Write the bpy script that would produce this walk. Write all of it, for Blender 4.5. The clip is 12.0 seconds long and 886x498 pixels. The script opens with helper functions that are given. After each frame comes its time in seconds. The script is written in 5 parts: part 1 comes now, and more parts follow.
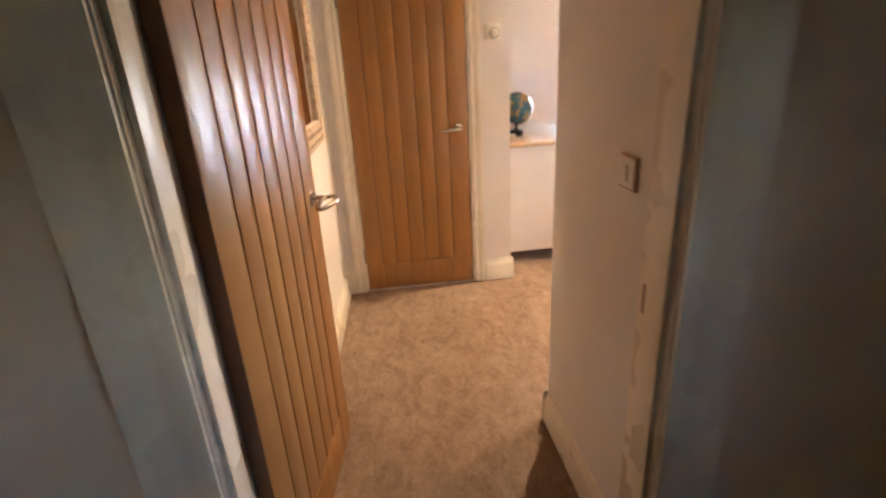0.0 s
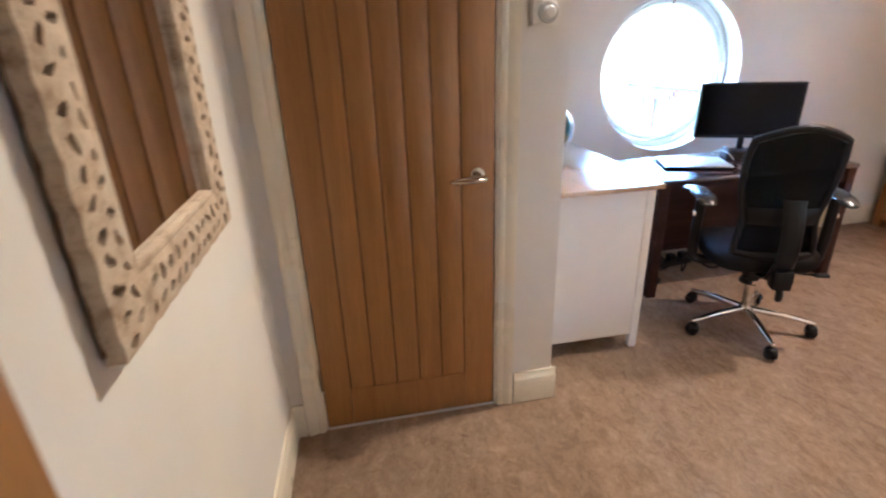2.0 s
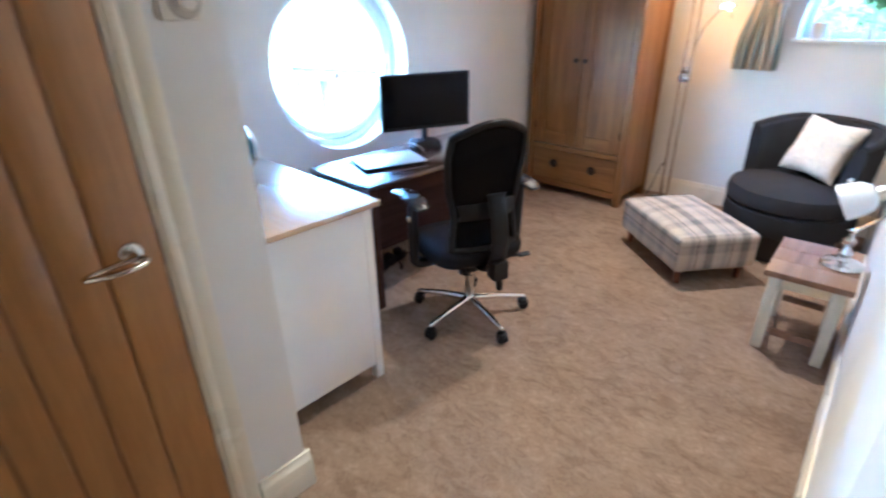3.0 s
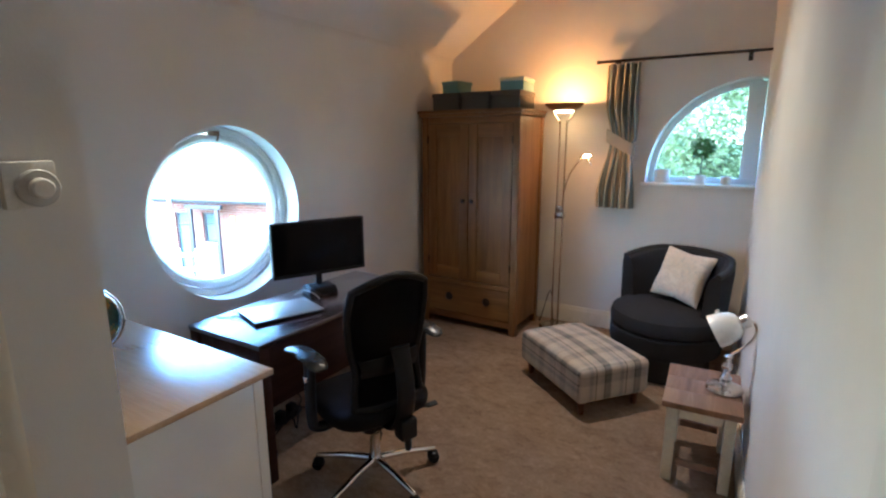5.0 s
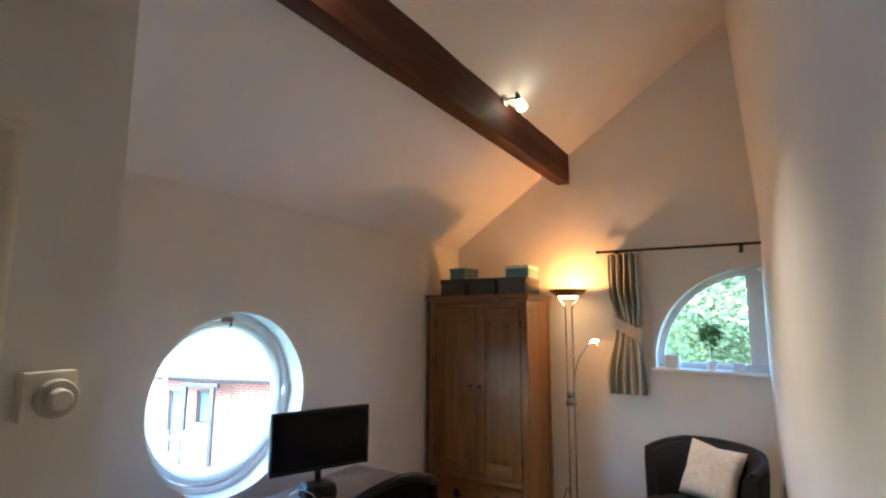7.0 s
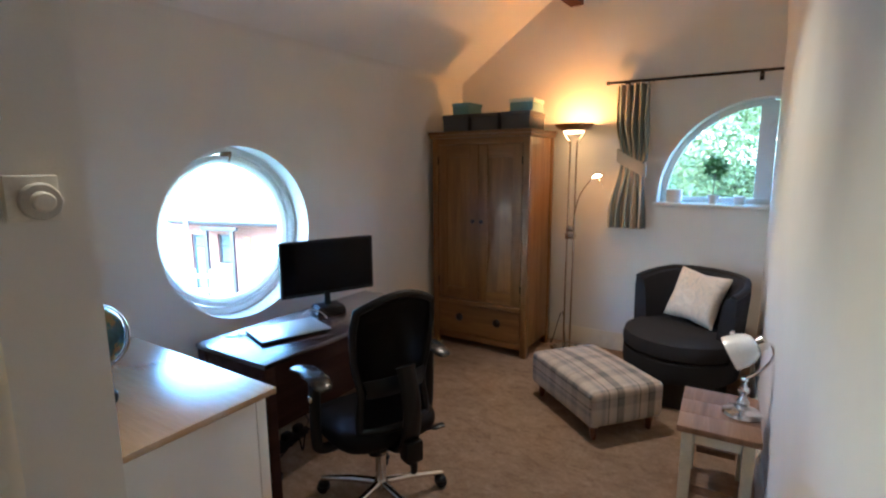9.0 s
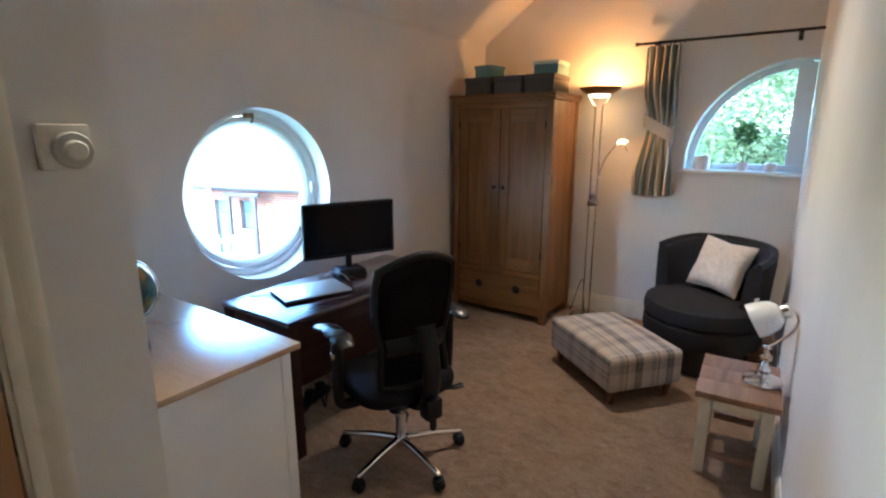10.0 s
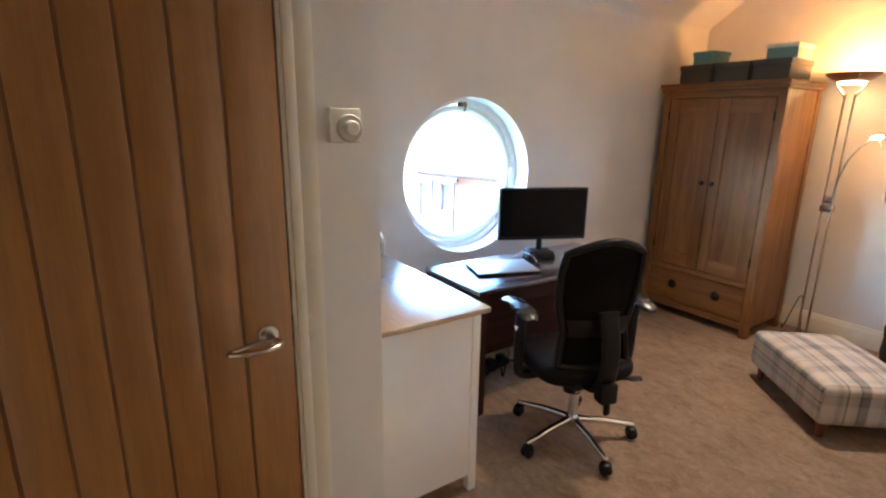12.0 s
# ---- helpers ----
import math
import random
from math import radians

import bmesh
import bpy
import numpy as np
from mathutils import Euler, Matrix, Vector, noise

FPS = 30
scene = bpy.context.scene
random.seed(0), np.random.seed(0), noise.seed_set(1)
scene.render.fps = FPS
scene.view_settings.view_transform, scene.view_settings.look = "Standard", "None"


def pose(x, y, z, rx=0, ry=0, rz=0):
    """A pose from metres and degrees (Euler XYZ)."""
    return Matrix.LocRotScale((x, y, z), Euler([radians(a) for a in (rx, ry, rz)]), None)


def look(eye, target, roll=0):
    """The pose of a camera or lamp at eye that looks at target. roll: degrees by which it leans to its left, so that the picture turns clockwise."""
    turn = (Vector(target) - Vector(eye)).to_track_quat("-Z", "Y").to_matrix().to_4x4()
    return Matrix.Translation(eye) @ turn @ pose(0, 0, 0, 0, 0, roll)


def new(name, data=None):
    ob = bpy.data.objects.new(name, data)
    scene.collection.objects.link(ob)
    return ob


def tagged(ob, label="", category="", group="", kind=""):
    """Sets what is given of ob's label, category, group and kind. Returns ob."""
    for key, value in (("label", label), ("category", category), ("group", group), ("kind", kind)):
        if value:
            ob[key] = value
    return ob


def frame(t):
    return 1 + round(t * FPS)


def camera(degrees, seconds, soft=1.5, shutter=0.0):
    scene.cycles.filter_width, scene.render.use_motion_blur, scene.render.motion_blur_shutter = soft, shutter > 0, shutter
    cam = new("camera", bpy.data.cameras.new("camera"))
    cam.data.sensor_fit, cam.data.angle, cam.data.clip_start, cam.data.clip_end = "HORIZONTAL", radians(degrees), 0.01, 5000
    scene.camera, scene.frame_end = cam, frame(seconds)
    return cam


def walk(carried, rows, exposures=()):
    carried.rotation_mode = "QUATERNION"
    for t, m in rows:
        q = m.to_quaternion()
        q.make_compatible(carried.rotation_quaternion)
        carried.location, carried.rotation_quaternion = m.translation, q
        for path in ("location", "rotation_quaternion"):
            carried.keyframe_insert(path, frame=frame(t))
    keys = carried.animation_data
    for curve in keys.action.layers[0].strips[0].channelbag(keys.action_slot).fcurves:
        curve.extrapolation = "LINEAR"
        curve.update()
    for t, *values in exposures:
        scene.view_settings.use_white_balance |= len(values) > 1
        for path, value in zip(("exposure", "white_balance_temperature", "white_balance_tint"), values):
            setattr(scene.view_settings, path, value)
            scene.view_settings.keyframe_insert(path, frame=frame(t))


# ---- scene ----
cam = camera(82.4, 12.0, soft=2.2, shutter=0.3)
PATH = [
    (0, (0.288, 0.457, 1.457), (0.487, 2.309, 0.73), -3.2),
    (0.5, (0.247, 0.814, 1.474), (0.321, 2.662, 0.712), -0.7),
    (0.8, (0.248, 1.042, 1.459), (0.398, 2.897, 0.727), -0.7),
    (1, (0.247, 1.22, 1.457), (0.437, 3.072, 0.726), -0.7),
    (1.5, (0.267, 1.516, 1.459), (0.462, 3.361, 0.713), -0.7),
    (2, (0.306, 1.832, 1.483), (0.637, 3.644, 0.704), -2.0),
    (2.5, (0.386, 2.058, 1.493), (1.183, 3.696, 0.666), -1.5),
    (3, (0.496, 2.296, 1.523), (1.793, 3.548, 0.657), -0.9),
    (3.2, (0.542, 2.343, 1.523), (1.972, 3.453, 0.673), -1.0),
    (4.0, (0.58, 2.399, 1.567), (2.19, 3.428, 0.939), -0.5),
    (4.8, (0.579, 2.426, 1.615), (2.252, 3.421, 1.155), -0.2),
    (5, (0.571, 2.398, 1.623), (2.242, 3.414, 1.201), -0.1),
    (5.5, (0.564, 2.426, 1.64), (2.262, 3.448, 1.372), 0.2),
    (6, (0.558, 2.448, 1.666), (2.272, 3.477, 1.602), 0.5),
    (6.5, (0.547, 2.442, 1.678), (2.255, 3.472, 1.819), 0.3),
    (6.7, (0.546, 2.44, 1.684), (2.241, 3.478, 1.89), 0.3),
    (7.1, (0.549, 2.433, 1.687), (2.239, 3.471, 1.953), 0.2),
    (7.7, (0.564, 2.417, 1.664), (2.256, 3.469, 1.811), -0.1),
    (8.3, (0.578, 2.4, 1.629), (2.267, 3.464, 1.499), -0.2),
    (8.5, (0.582, 2.392, 1.62), (2.259, 3.465, 1.431), -0.3),
    (9, (0.596, 2.381, 1.605), (2.253, 3.45, 1.269), -0.3),
    (9.5, (0.602, 2.386, 1.588), (2.239, 3.447, 1.147), -0.1),
    (10, (0.585, 2.385, 1.574), (2.18, 3.503, 1.12), -0.0),
    (10.5, (0.558, 2.362, 1.569), (2.033, 3.631, 1.107), 0.4),
    (11, (0.512, 2.331, 1.561), (1.799, 3.789, 1.091), 0.7),
    (11.5, (0.481, 2.344, 1.538), (1.584, 3.945, 1.069), 0.9),
    (12, (0.458, 2.291, 1.562), (1.529, 3.906, 1.068), 0.9),
]
EXPOSURE = [(0, 6.52, 5950, 17), (0.5, 6.6, 5400, 14), (1, 6.38, 4720, 10), (2, 6.02, 4750, 8), (3, 6.05, 4150, 0), (4.8, 4.72, 4500, 0), (6.5, 4.68, 4950, 3), (9.5, 4.76, 4600, 0), (11, 5.06, 4850, 1), (12, 5.48, 5000, 3)]
walk(cam, [(t, look(eye, target, roll)) for t, eye, target, roll in PATH], EXPOSURE)

# ---- daylight ----
world = bpy.data.worlds.new("world")
scene.world = world
world.use_nodes = True
wn = world.node_tree.nodes
sky = wn.new("ShaderNodeTexSky")
sky.sky_type = "NISHITA"
sky.sun_disc = False
sky.sun_elevation, sky.sun_rotation = radians(41), radians(270)
sky.dust_density, sky.air_density = 1.2, 1.1
wn["Background"].inputs["Strength"].default_value = 0.15
world.node_tree.links.new(sky.outputs[0], wn["Background"].inputs["Color"])
sun = new("sun", bpy.data.lights.new("sun", "SUN"))
sun.data.energy, sun.data.angle, sun.data.color = 0.75, radians(20), (1, 0.98, 0.95)
sun.matrix_world = look((0, 0, 0), (0.75, -0.02, -0.66))


def bulb(name, place, watts, kelvin_colour, radius):
    ob = new(name, bpy.data.lights.new(name, "POINT"))
    ob.data.energy, ob.data.color, ob.data.shadow_soft_size = watts, kelvin_colour, radius
    ob.location = place
    return ob


WARM = (1.0, 0.36, 0.075)
LAMP = (4.70, 3.76)
bulb("uplighter_bulb", (LAMP[0], LAMP[1], 1.888), 0.9, WARM, 0.03)
bulb("reading_bulb", (4.57, 3.525, 1.47), 0.12, WARM, 0.015)
spot = new("beam_spot_bulb", bpy.data.lights.new("beam_spot_bulb", "SPOT"))
spot.data.energy, spot.data.color, spot.data.spot_size, spot.data.shadow_soft_size = 7.6, (1.0, 0.68, 0.42), radians(94), 0.05
spot.data.spot_blend = 1.0
spot.matrix_world = look((3.5, 3.66, 3.07), (3.05, 2.60, 0.0))
# second beam spotlight, unseen and assumed, added to light the corridor
hall = new("beam_spot_bulb", bpy.data.lights.new("beam_spot_bulb", "SPOT"))
hall.data.energy, hall.data.color, hall.data.spot_size, hall.data.shadow_soft_size = 5.2, (1.0, 0.70, 0.40), radians(84), 0.05
hall.data.spot_blend = 1.0
hall.matrix_world = look((1.72, 3.6, 2.93), (0.5, 2.4, 0.0))

# ---- materials ----
def nodes_of(name):
    m = bpy.data.materials.new(name)
    m.use_nodes = True
    nt = m.node_tree
    return m, nt, nt.nodes["Principled BSDF"]


def ramp_of(nt, factor, stops):
    r = nt.nodes.new("ShaderNodeValToRGB")
    while len(r.color_ramp.elements) < len(stops):
        r.color_ramp.elements.new(0.5)
    for e, (at, c) in zip(r.color_ramp.elements, stops):
        e.position, e.color = at, (*c, 1)
    nt.links.new(factor, r.inputs[0])
    return r.outputs[0]


def coords(nt, scale=(1, 1, 1), kind="Object"):
    c = nt.nodes.new("ShaderNodeTexCoord")
    mp = nt.nodes.new("ShaderNodeMapping")
    mp.inputs["Scale"].default_value = scale
    nt.links.new(c.outputs[kind], mp.inputs[0])
    return mp.outputs[0]


def noise_of(nt, vec, scale, detail=4, rough=0.6, distortion=0.0):
    n = nt.nodes.new("ShaderNodeTexNoise")
    n.inputs["Scale"].default_value, n.inputs["Detail"].default_value = scale, detail
    n.inputs["Roughness"].default_value, n.inputs["Distortion"].default_value = rough, distortion
    nt.links.new(vec, n.inputs["Vector"])
    return n.outputs["Fac"]


def mix_of(nt, a, b, fac, blend="MIX"):
    x = nt.nodes.new("ShaderNodeMix")
    x.data_type, x.blend_type = "RGBA", blend
    for sock, v in ((x.inputs[0], fac), (x.inputs[6], a), (x.inputs[7], b)):
        if isinstance(v, (int, float)):
            sock.default_value = v
        elif isinstance(v, tuple):
            sock.default_value = (*v, 1)
        else:
            nt.links.new(v, sock)
    return x.outputs[2]


def bump_of(nt, bsdf, height, strength, distance=0.01):
    b = nt.nodes.new("ShaderNodeBump")
    b.inputs["Strength"].default_value, b.inputs["Distance"].default_value = strength, distance
    nt.links.new(height, b.inputs["Height"])
    nt.links.new(b.outputs[0], bsdf.inputs["Normal"])


def shade(c, k):
    return tuple(min(1, v * k) for v in c)


def plain(name, colour, rough=0.5, metal=0.0, vary=0.12, scale=6.0, grain=120.0, bump=0.1, spec=0.5, speck=0.5):
    """Two scales of unevenness over one base colour."""
    m, nt, b = nodes_of(name)
    v = coords(nt)
    big = noise_of(nt, v, scale, 3)
    fine = noise_of(nt, v, grain, 2)
    col = ramp_of(nt, big, [(0.3, shade(colour, 1 - vary)), (0.7, shade(colour, 1 + vary))])
    col = mix_of(nt, col, ramp_of(nt, fine, [(0.3, (0.82, 0.82, 0.82)), (0.7, (1, 1, 1))]), speck, "MULTIPLY")
    nt.links.new(col, b.inputs["Base Color"])
    b.inputs["Metallic"].default_value, b.inputs["Specular IOR Level"].default_value = metal, spec
    nt.links.new(ramp_of(nt, big, [(0.25, (rough * 0.85,) * 3), (0.75, (min(1, rough * 1.15),) * 3)]), b.inputs["Roughness"])
    if bump:
        bump_of(nt, b, fine, bump, 0.004)
    return m


def wood(name, light, dark, rough, along=2, grain=16.0, bump=0.12, spec=0.5):
    """Grain that runs along one axis of the thing; each board differs a little."""
    m, nt, b = nodes_of(name)
    squeeze = [1.0, 1.0, 1.0]
    squeeze[along] = 0.07
    info = nt.nodes.new("ShaderNodeObjectInfo")
    c = nt.nodes.new("ShaderNodeTexCoord")
    shift = nt.nodes.new("ShaderNodeVectorMath")
    shift.operation = "MULTIPLY_ADD"
    shift.inputs[1].default_value = (9, 7, 11)
    nt.links.new(info.outputs["Random"], shift.inputs[0])
    nt.links.new(c.outputs["Object"], shift.inputs[2])
    mp = nt.nodes.new("ShaderNodeMapping")
    mp.inputs["Scale"].default_value = squeeze
    nt.links.new(shift.outputs[0], mp.inputs[0])
    v = mp.outputs[0]
    streak = noise_of(nt, v, grain, 5, 0.65, 0.6)
    fine = noise_of(nt, v, grain * 9, 3, 0.7)
    col = ramp_of(nt, streak, [(0.3, dark), (0.5, tuple((p + q) / 2 for p, q in zip(light, dark))), (0.68, light)])
    col = mix_of(nt, col, ramp_of(nt, fine, [(0.35, (0.72, 0.68, 0.62)), (0.6, (1, 1, 1))]), 0.45, "MULTIPLY")
    col = mix_of(nt, col, ramp_of(nt, info.outputs["Random"], [(0, (0.86, 0.84, 0.82)), (1, (1.0, 1.0, 1.0))]), 0.8, "MULTIPLY")
    nt.links.new(col, b.inputs["Base Color"])
    nt.links.new(ramp_of(nt, streak, [(0.3, (rough * 1.15,) * 3), (0.7, (rough * 0.85,) * 3)]), b.inputs["Roughness"])
    b.inputs["Specular IOR Level"].default_value = spec
    bump_of(nt, b, fine, bump, 0.003)
    return m


def carpet_of():
    m, nt, b = nodes_of("carpet")
    v = coords(nt)
    tuft = noise_of(nt, v, 210, 4, 0.7)
    pile = noise_of(nt, coords(nt, (1.0, 0.7, 1.0)), 30, 8, 0.78, 1.2)
    brushed = noise_of(nt, coords(nt, (1.0, 0.45, 1.0)), 9, 6, 0.62, 1.6)
    wear = noise_of(nt, v, 2.6, 5, 0.65, 0.6)
    col = ramp_of(nt, pile, [(0.34, (0.362, 0.248, 0.168)), (0.5, (0.45, 0.318, 0.221)), (0.66, (0.56, 0.408, 0.292))])
    col = mix_of(nt, col, ramp_of(nt, tuft, [(0.3, (0.62, 0.59, 0.56)), (0.62, (1, 1, 1))]), 0.35, "MULTIPLY")
    col = mix_of(nt, col, ramp_of(nt, brushed, [(0.36, (0.74, 0.715, 0.69)), (0.52, (0.95, 0.95, 0.95)), (0.66, (1.0, 1.0, 1.0))]), 0.85, "MULTIPLY")
    col = mix_of(nt, col, ramp_of(nt, wear, [(0.38, (0.82, 0.80, 0.775)), (0.6, (1, 1, 1))]), 0.8, "MULTIPLY")
    nt.links.new(col, b.inputs["Base Color"])
    b.inputs["Roughness"].default_value = 0.95
    b.inputs["Specular IOR Level"].default_value = 0.06
    b.inputs["Sheen Weight"].default_value = 0.04
    add = nt.nodes.new("ShaderNodeMath")
    add.operation = "MULTIPLY_ADD"
    add.inputs[1].default_value = 1.6
    nt.links.new(pile, add.inputs[0])
    nt.links.new(tuft, add.inputs[2])
    bump_of(nt, b, add.outputs[0], 0.9, 0.016)
    return m


def stripes(nt, axis_socket, period, stops):
    """A repeating band pattern across one coordinate."""
    d = nt.nodes.new("ShaderNodeMath")
    d.operation = "DIVIDE"
    d.inputs[1].default_value = period
    nt.links.new(axis_socket, d.inputs[0])
    f = nt.nodes.new("ShaderNodeMath")
    f.operation = "FRACT"
    nt.links.new(d.outputs[0], f.inputs[0])
    r = nt.nodes.new("ShaderNodeValToRGB")
    r.color_ramp.interpolation = "EASE"
    while len(r.color_ramp.elements) < len(stops):
        r.color_ramp.elements.new(0.5)
    for e, (at, c) in zip(r.color_ramp.elements, stops):
        e.position, e.color = at, (*c, 1)
    nt.links.new(f.outputs[0], r.inputs[0])
    return r.outputs[0]


def woven(name, period_x, stops_x, period_y=None, stops_y=None, kind="Object", rough=0.9, weave=260, swap=False):
    m, nt, b = nodes_of(name)
    v = coords(nt, kind=kind)
    s = nt.nodes.new("ShaderNodeSeparateXYZ")
    nt.links.new(v, s.inputs[0])
    col = stripes(nt, s.outputs[0], period_x, stops_x)
    if period_y:
        add = nt.nodes.new("ShaderNodeMath")
        add.operation = "ADD"
        nt.links.new(s.outputs[1], add.inputs[0])
        nt.links.new(s.outputs[2], add.inputs[1])
        col = mix_of(nt, col, stripes(nt, add.outputs[0], period_y, stops_y), 0.7)
    fine = noise_of(nt, v, weave, 3, 0.7)
    soft = noise_of(nt, v, 7, 3)
    col = mix_of(nt, col, ramp_of(nt, fine, [(0.3, (0.72, 0.72, 0.72)), (0.65, (1, 1, 1))]), 0.7, "MULTIPLY")
    col = mix_of(nt, col, ramp_of(nt, soft, [(0.3, (0.88, 0.87, 0.86)), (0.7, (1, 1, 1))]), 0.8, "MULTIPLY")
    nt.links.new(col, b.inputs["Base Color"])
    b.inputs["Roughness"].default_value = rough
    b.inputs["Specular IOR Level"].default_value = 0.2
    b.inputs["Sheen Weight"].default_value = 0.15
    bump_of(nt, b, fine, 0.35, 0.004)
    return m


def glass_of(name, tint=(0.96, 0.98, 0.97)):
    m, nt, b = nodes_of(name)
    b.inputs["Base Color"].default_value = (*tint, 1)
    b.inputs["Transmission Weight"].default_value = 1
    b.inputs["Roughness"].default_value = 0.0
    b.inputs["IOR"].default_value = 1.02
    return m


def glow(name, colour, strength):
    m, nt, b = nodes_of(name)
    b.inputs["Base Color"].default_value = (*colour, 1)
    b.inputs["Emission Color"].default_value = (*colour, 1)
    b.inputs["Emission Strength"].default_value = strength
    return m


WALL = plain("wall_paint", (0.75, 0.73, 0.70), 0.85, vary=0.03, scale=2.5, grain=220, bump=0.10, spec=0.25, speck=0.12)
CEIL = plain("ceiling_paint", (0.79, 0.775, 0.75), 0.9, vary=0.03, scale=2, grain=200, bump=0.08, spec=0.2, speck=0.12)
TRIM = plain("cream_gloss", (0.74, 0.69, 0.58), 0.28, vary=0.02, scale=3, grain=60, bump=0.0, speck=0.04)
UPVC = plain("white_frame", (0.82, 0.84, 0.82), 0.3, vary=0.02, bump=0.01, speck=0.08)
CARPET = carpet_of()
OAK = wood("door_oak", (0.375, 0.186, 0.050), (0.275, 0.128, 0.032), 0.33, 2, 12, 0.05, 0.75)
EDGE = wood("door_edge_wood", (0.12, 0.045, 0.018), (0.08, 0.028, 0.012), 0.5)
# oak darkened: groove shade is put into this colour
GROOVE_SHADE = wood("door_groove_shade", (0.22, 0.10, 0.034), (0.16, 0.07, 0.022), 0.5)
WARDROBE = wood("wardrobe_oak", (0.30, 0.145, 0.038), (0.175, 0.076, 0.018), 0.42, 2, 14)
WARDROBE_H = wood("wardrobe_oak_crosswise", (0.30, 0.145, 0.038), (0.175, 0.076, 0.018), 0.42, 1, 14)
BEAM = wood("beam_stain", (0.115, 0.036, 0.017), (0.05, 0.016, 0.009), 0.6, 0, 10, 0.4, 0.3)
DESK = wood("desk_walnut", (0.062, 0.023, 0.015), (0.03, 0.011, 0.008), 0.23, 0, 14, 0.06, 0.85)
# same walnut, matt and darkened to deepen the shade below the desktop
DESK_SHADED = wood("desk_walnut_matt_shaded", (0.05, 0.019, 0.012), (0.025, 0.009, 0.007), 0.6, 0, 14, 0.06, 0.2)
BEECH = wood("cabinet_top_oak", (0.47, 0.32, 0.18), (0.38, 0.25, 0.13), 0.21, 1, 10, 0.02, 0.85)
RUSTIC = wood("table_top_wood", (0.30, 0.18, 0.105), (0.16, 0.092, 0.055), 0.5, 0, 12, 0.4)
LEGWOOD = wood("stool_leg_wood", (0.17, 0.06, 0.025), (0.09, 0.03, 0.015), 0.3)
LANDING = plain("landing_paint", (0.72, 0.61, 0.49), 0.85, vary=0.04, scale=2.5, grain=220, bump=0.10, spec=0.2, speck=0.12)
CREAM = plain("cream_paint", (0.72, 0.68, 0.52), 0.5, vary=0.06, scale=14)
WHITE = plain("white_lacquer", (0.80, 0.79, 0.77), 0.4, vary=0.02, bump=0.02, speck=0.08)
CHROME = plain("chrome", (0.78, 0.77, 0.75), 0.10, 1.0, vary=0.03, bump=0.0)
NICKEL = plain("brushed_nickel", (0.62, 0.58, 0.52), 0.24, 1.0, vary=0.05, bump=0.02)
BRONZE = plain("bowl_bronze", (0.22, 0.15, 0.09), 0.3, 1.0, vary=0.1)
IRON = plain("dark_iron", (0.03, 0.022, 0.018), 0.4, 0.6, vary=0.15)
BLACK = plain("black_plastic", (0.005, 0.0053, 0.0072), 0.42, vary=0.15, bump=0.05, spec=0.22)
SCREEN = plain("screen_glass", (0.003, 0.003, 0.005), 0.16, vary=0.0, bump=0.0, spec=0.12)
LEATHER = plain("black_leather", (0.005, 0.005, 0.007), 0.6, vary=0.15, grain=180, bump=0.2, spec=0.12)
PAD = plain("armrest_pad", (0.018, 0.020, 0.024), 0.27, vary=0.1, bump=0.08)
CHARCOAL = plain("charcoal_fabric", (0.028, 0.028, 0.032), 0.95, vary=0.12, scale=9, grain=300, bump=0.35, spec=0.15)
PIPING = plain("black_piping", (0.012, 0.011, 0.011), 0.7, vary=0.1)
GREYBOX = plain("grey_box_fabric", (0.075, 0.072, 0.07), 0.9, vary=0.08, grain=300, bump=0.25)
TEALBOX = plain("teal_card", (0.16, 0.31, 0.33), 0.7, vary=0.05)
PALEBOX = plain("pale_card", (0.55, 0.62, 0.55), 0.7, vary=0.05)
SILVER = plain("laptop_aluminium", (0.72, 0.73, 0.74), 0.34, 0.7, vary=0.02, bump=0.02)
SHADE = plain("opal_glass_shade", (0.80, 0.82, 0.82), 0.2, vary=0.02, bump=0)
CERAMIC = plain("white_ceramic", (0.78, 0.78, 0.75), 0.25, vary=0.03, bump=0.02)
PLASTIC = plain("white_plastic", (0.74, 0.72, 0.67), 0.4, vary=0.02, bump=0.02)
DIAL = plain("grey_dial", (0.46, 0.45, 0.43), 0.5, vary=0.03, bump=0.0)
CABLE = plain("white_cable", (0.6, 0.6, 0.58), 0.5)
def leaf_of(name, colour):
    """Thin leaves that let some light through."""
    m, nt, b = nodes_of(name)
    v = coords(nt)
    tone = mix_of(nt, ramp_of(nt, noise_of(nt, v, 1.3, 3), [(0.3, shade(colour, 0.7)), (0.7, shade(colour, 1.3))]),
                  ramp_of(nt, noise_of(nt, v, 14, 2), [(0.3, (0.7, 0.75, 0.7)), (0.7, (1, 1, 1))]), 0.6, "MULTIPLY")
    nt.links.new(tone, b.inputs["Base Color"])
    b.inputs["Roughness"].default_value = 0.55
    through_ = nt.nodes.new("ShaderNodeBsdfTranslucent")
    nt.links.new(tone, through_.inputs["Color"])
    both = nt.nodes.new("ShaderNodeMixShader")
    both.inputs[0].default_value = 0.45
    nt.links.new(b.outputs[0], both.inputs[1])
    nt.links.new(through_.outputs[0], both.inputs[2])
    for n_ in nt.nodes:
        if n_.type == "OUTPUT_MATERIAL":
            nt.links.new(both.outputs[0], n_.inputs["Surface"])
    return m


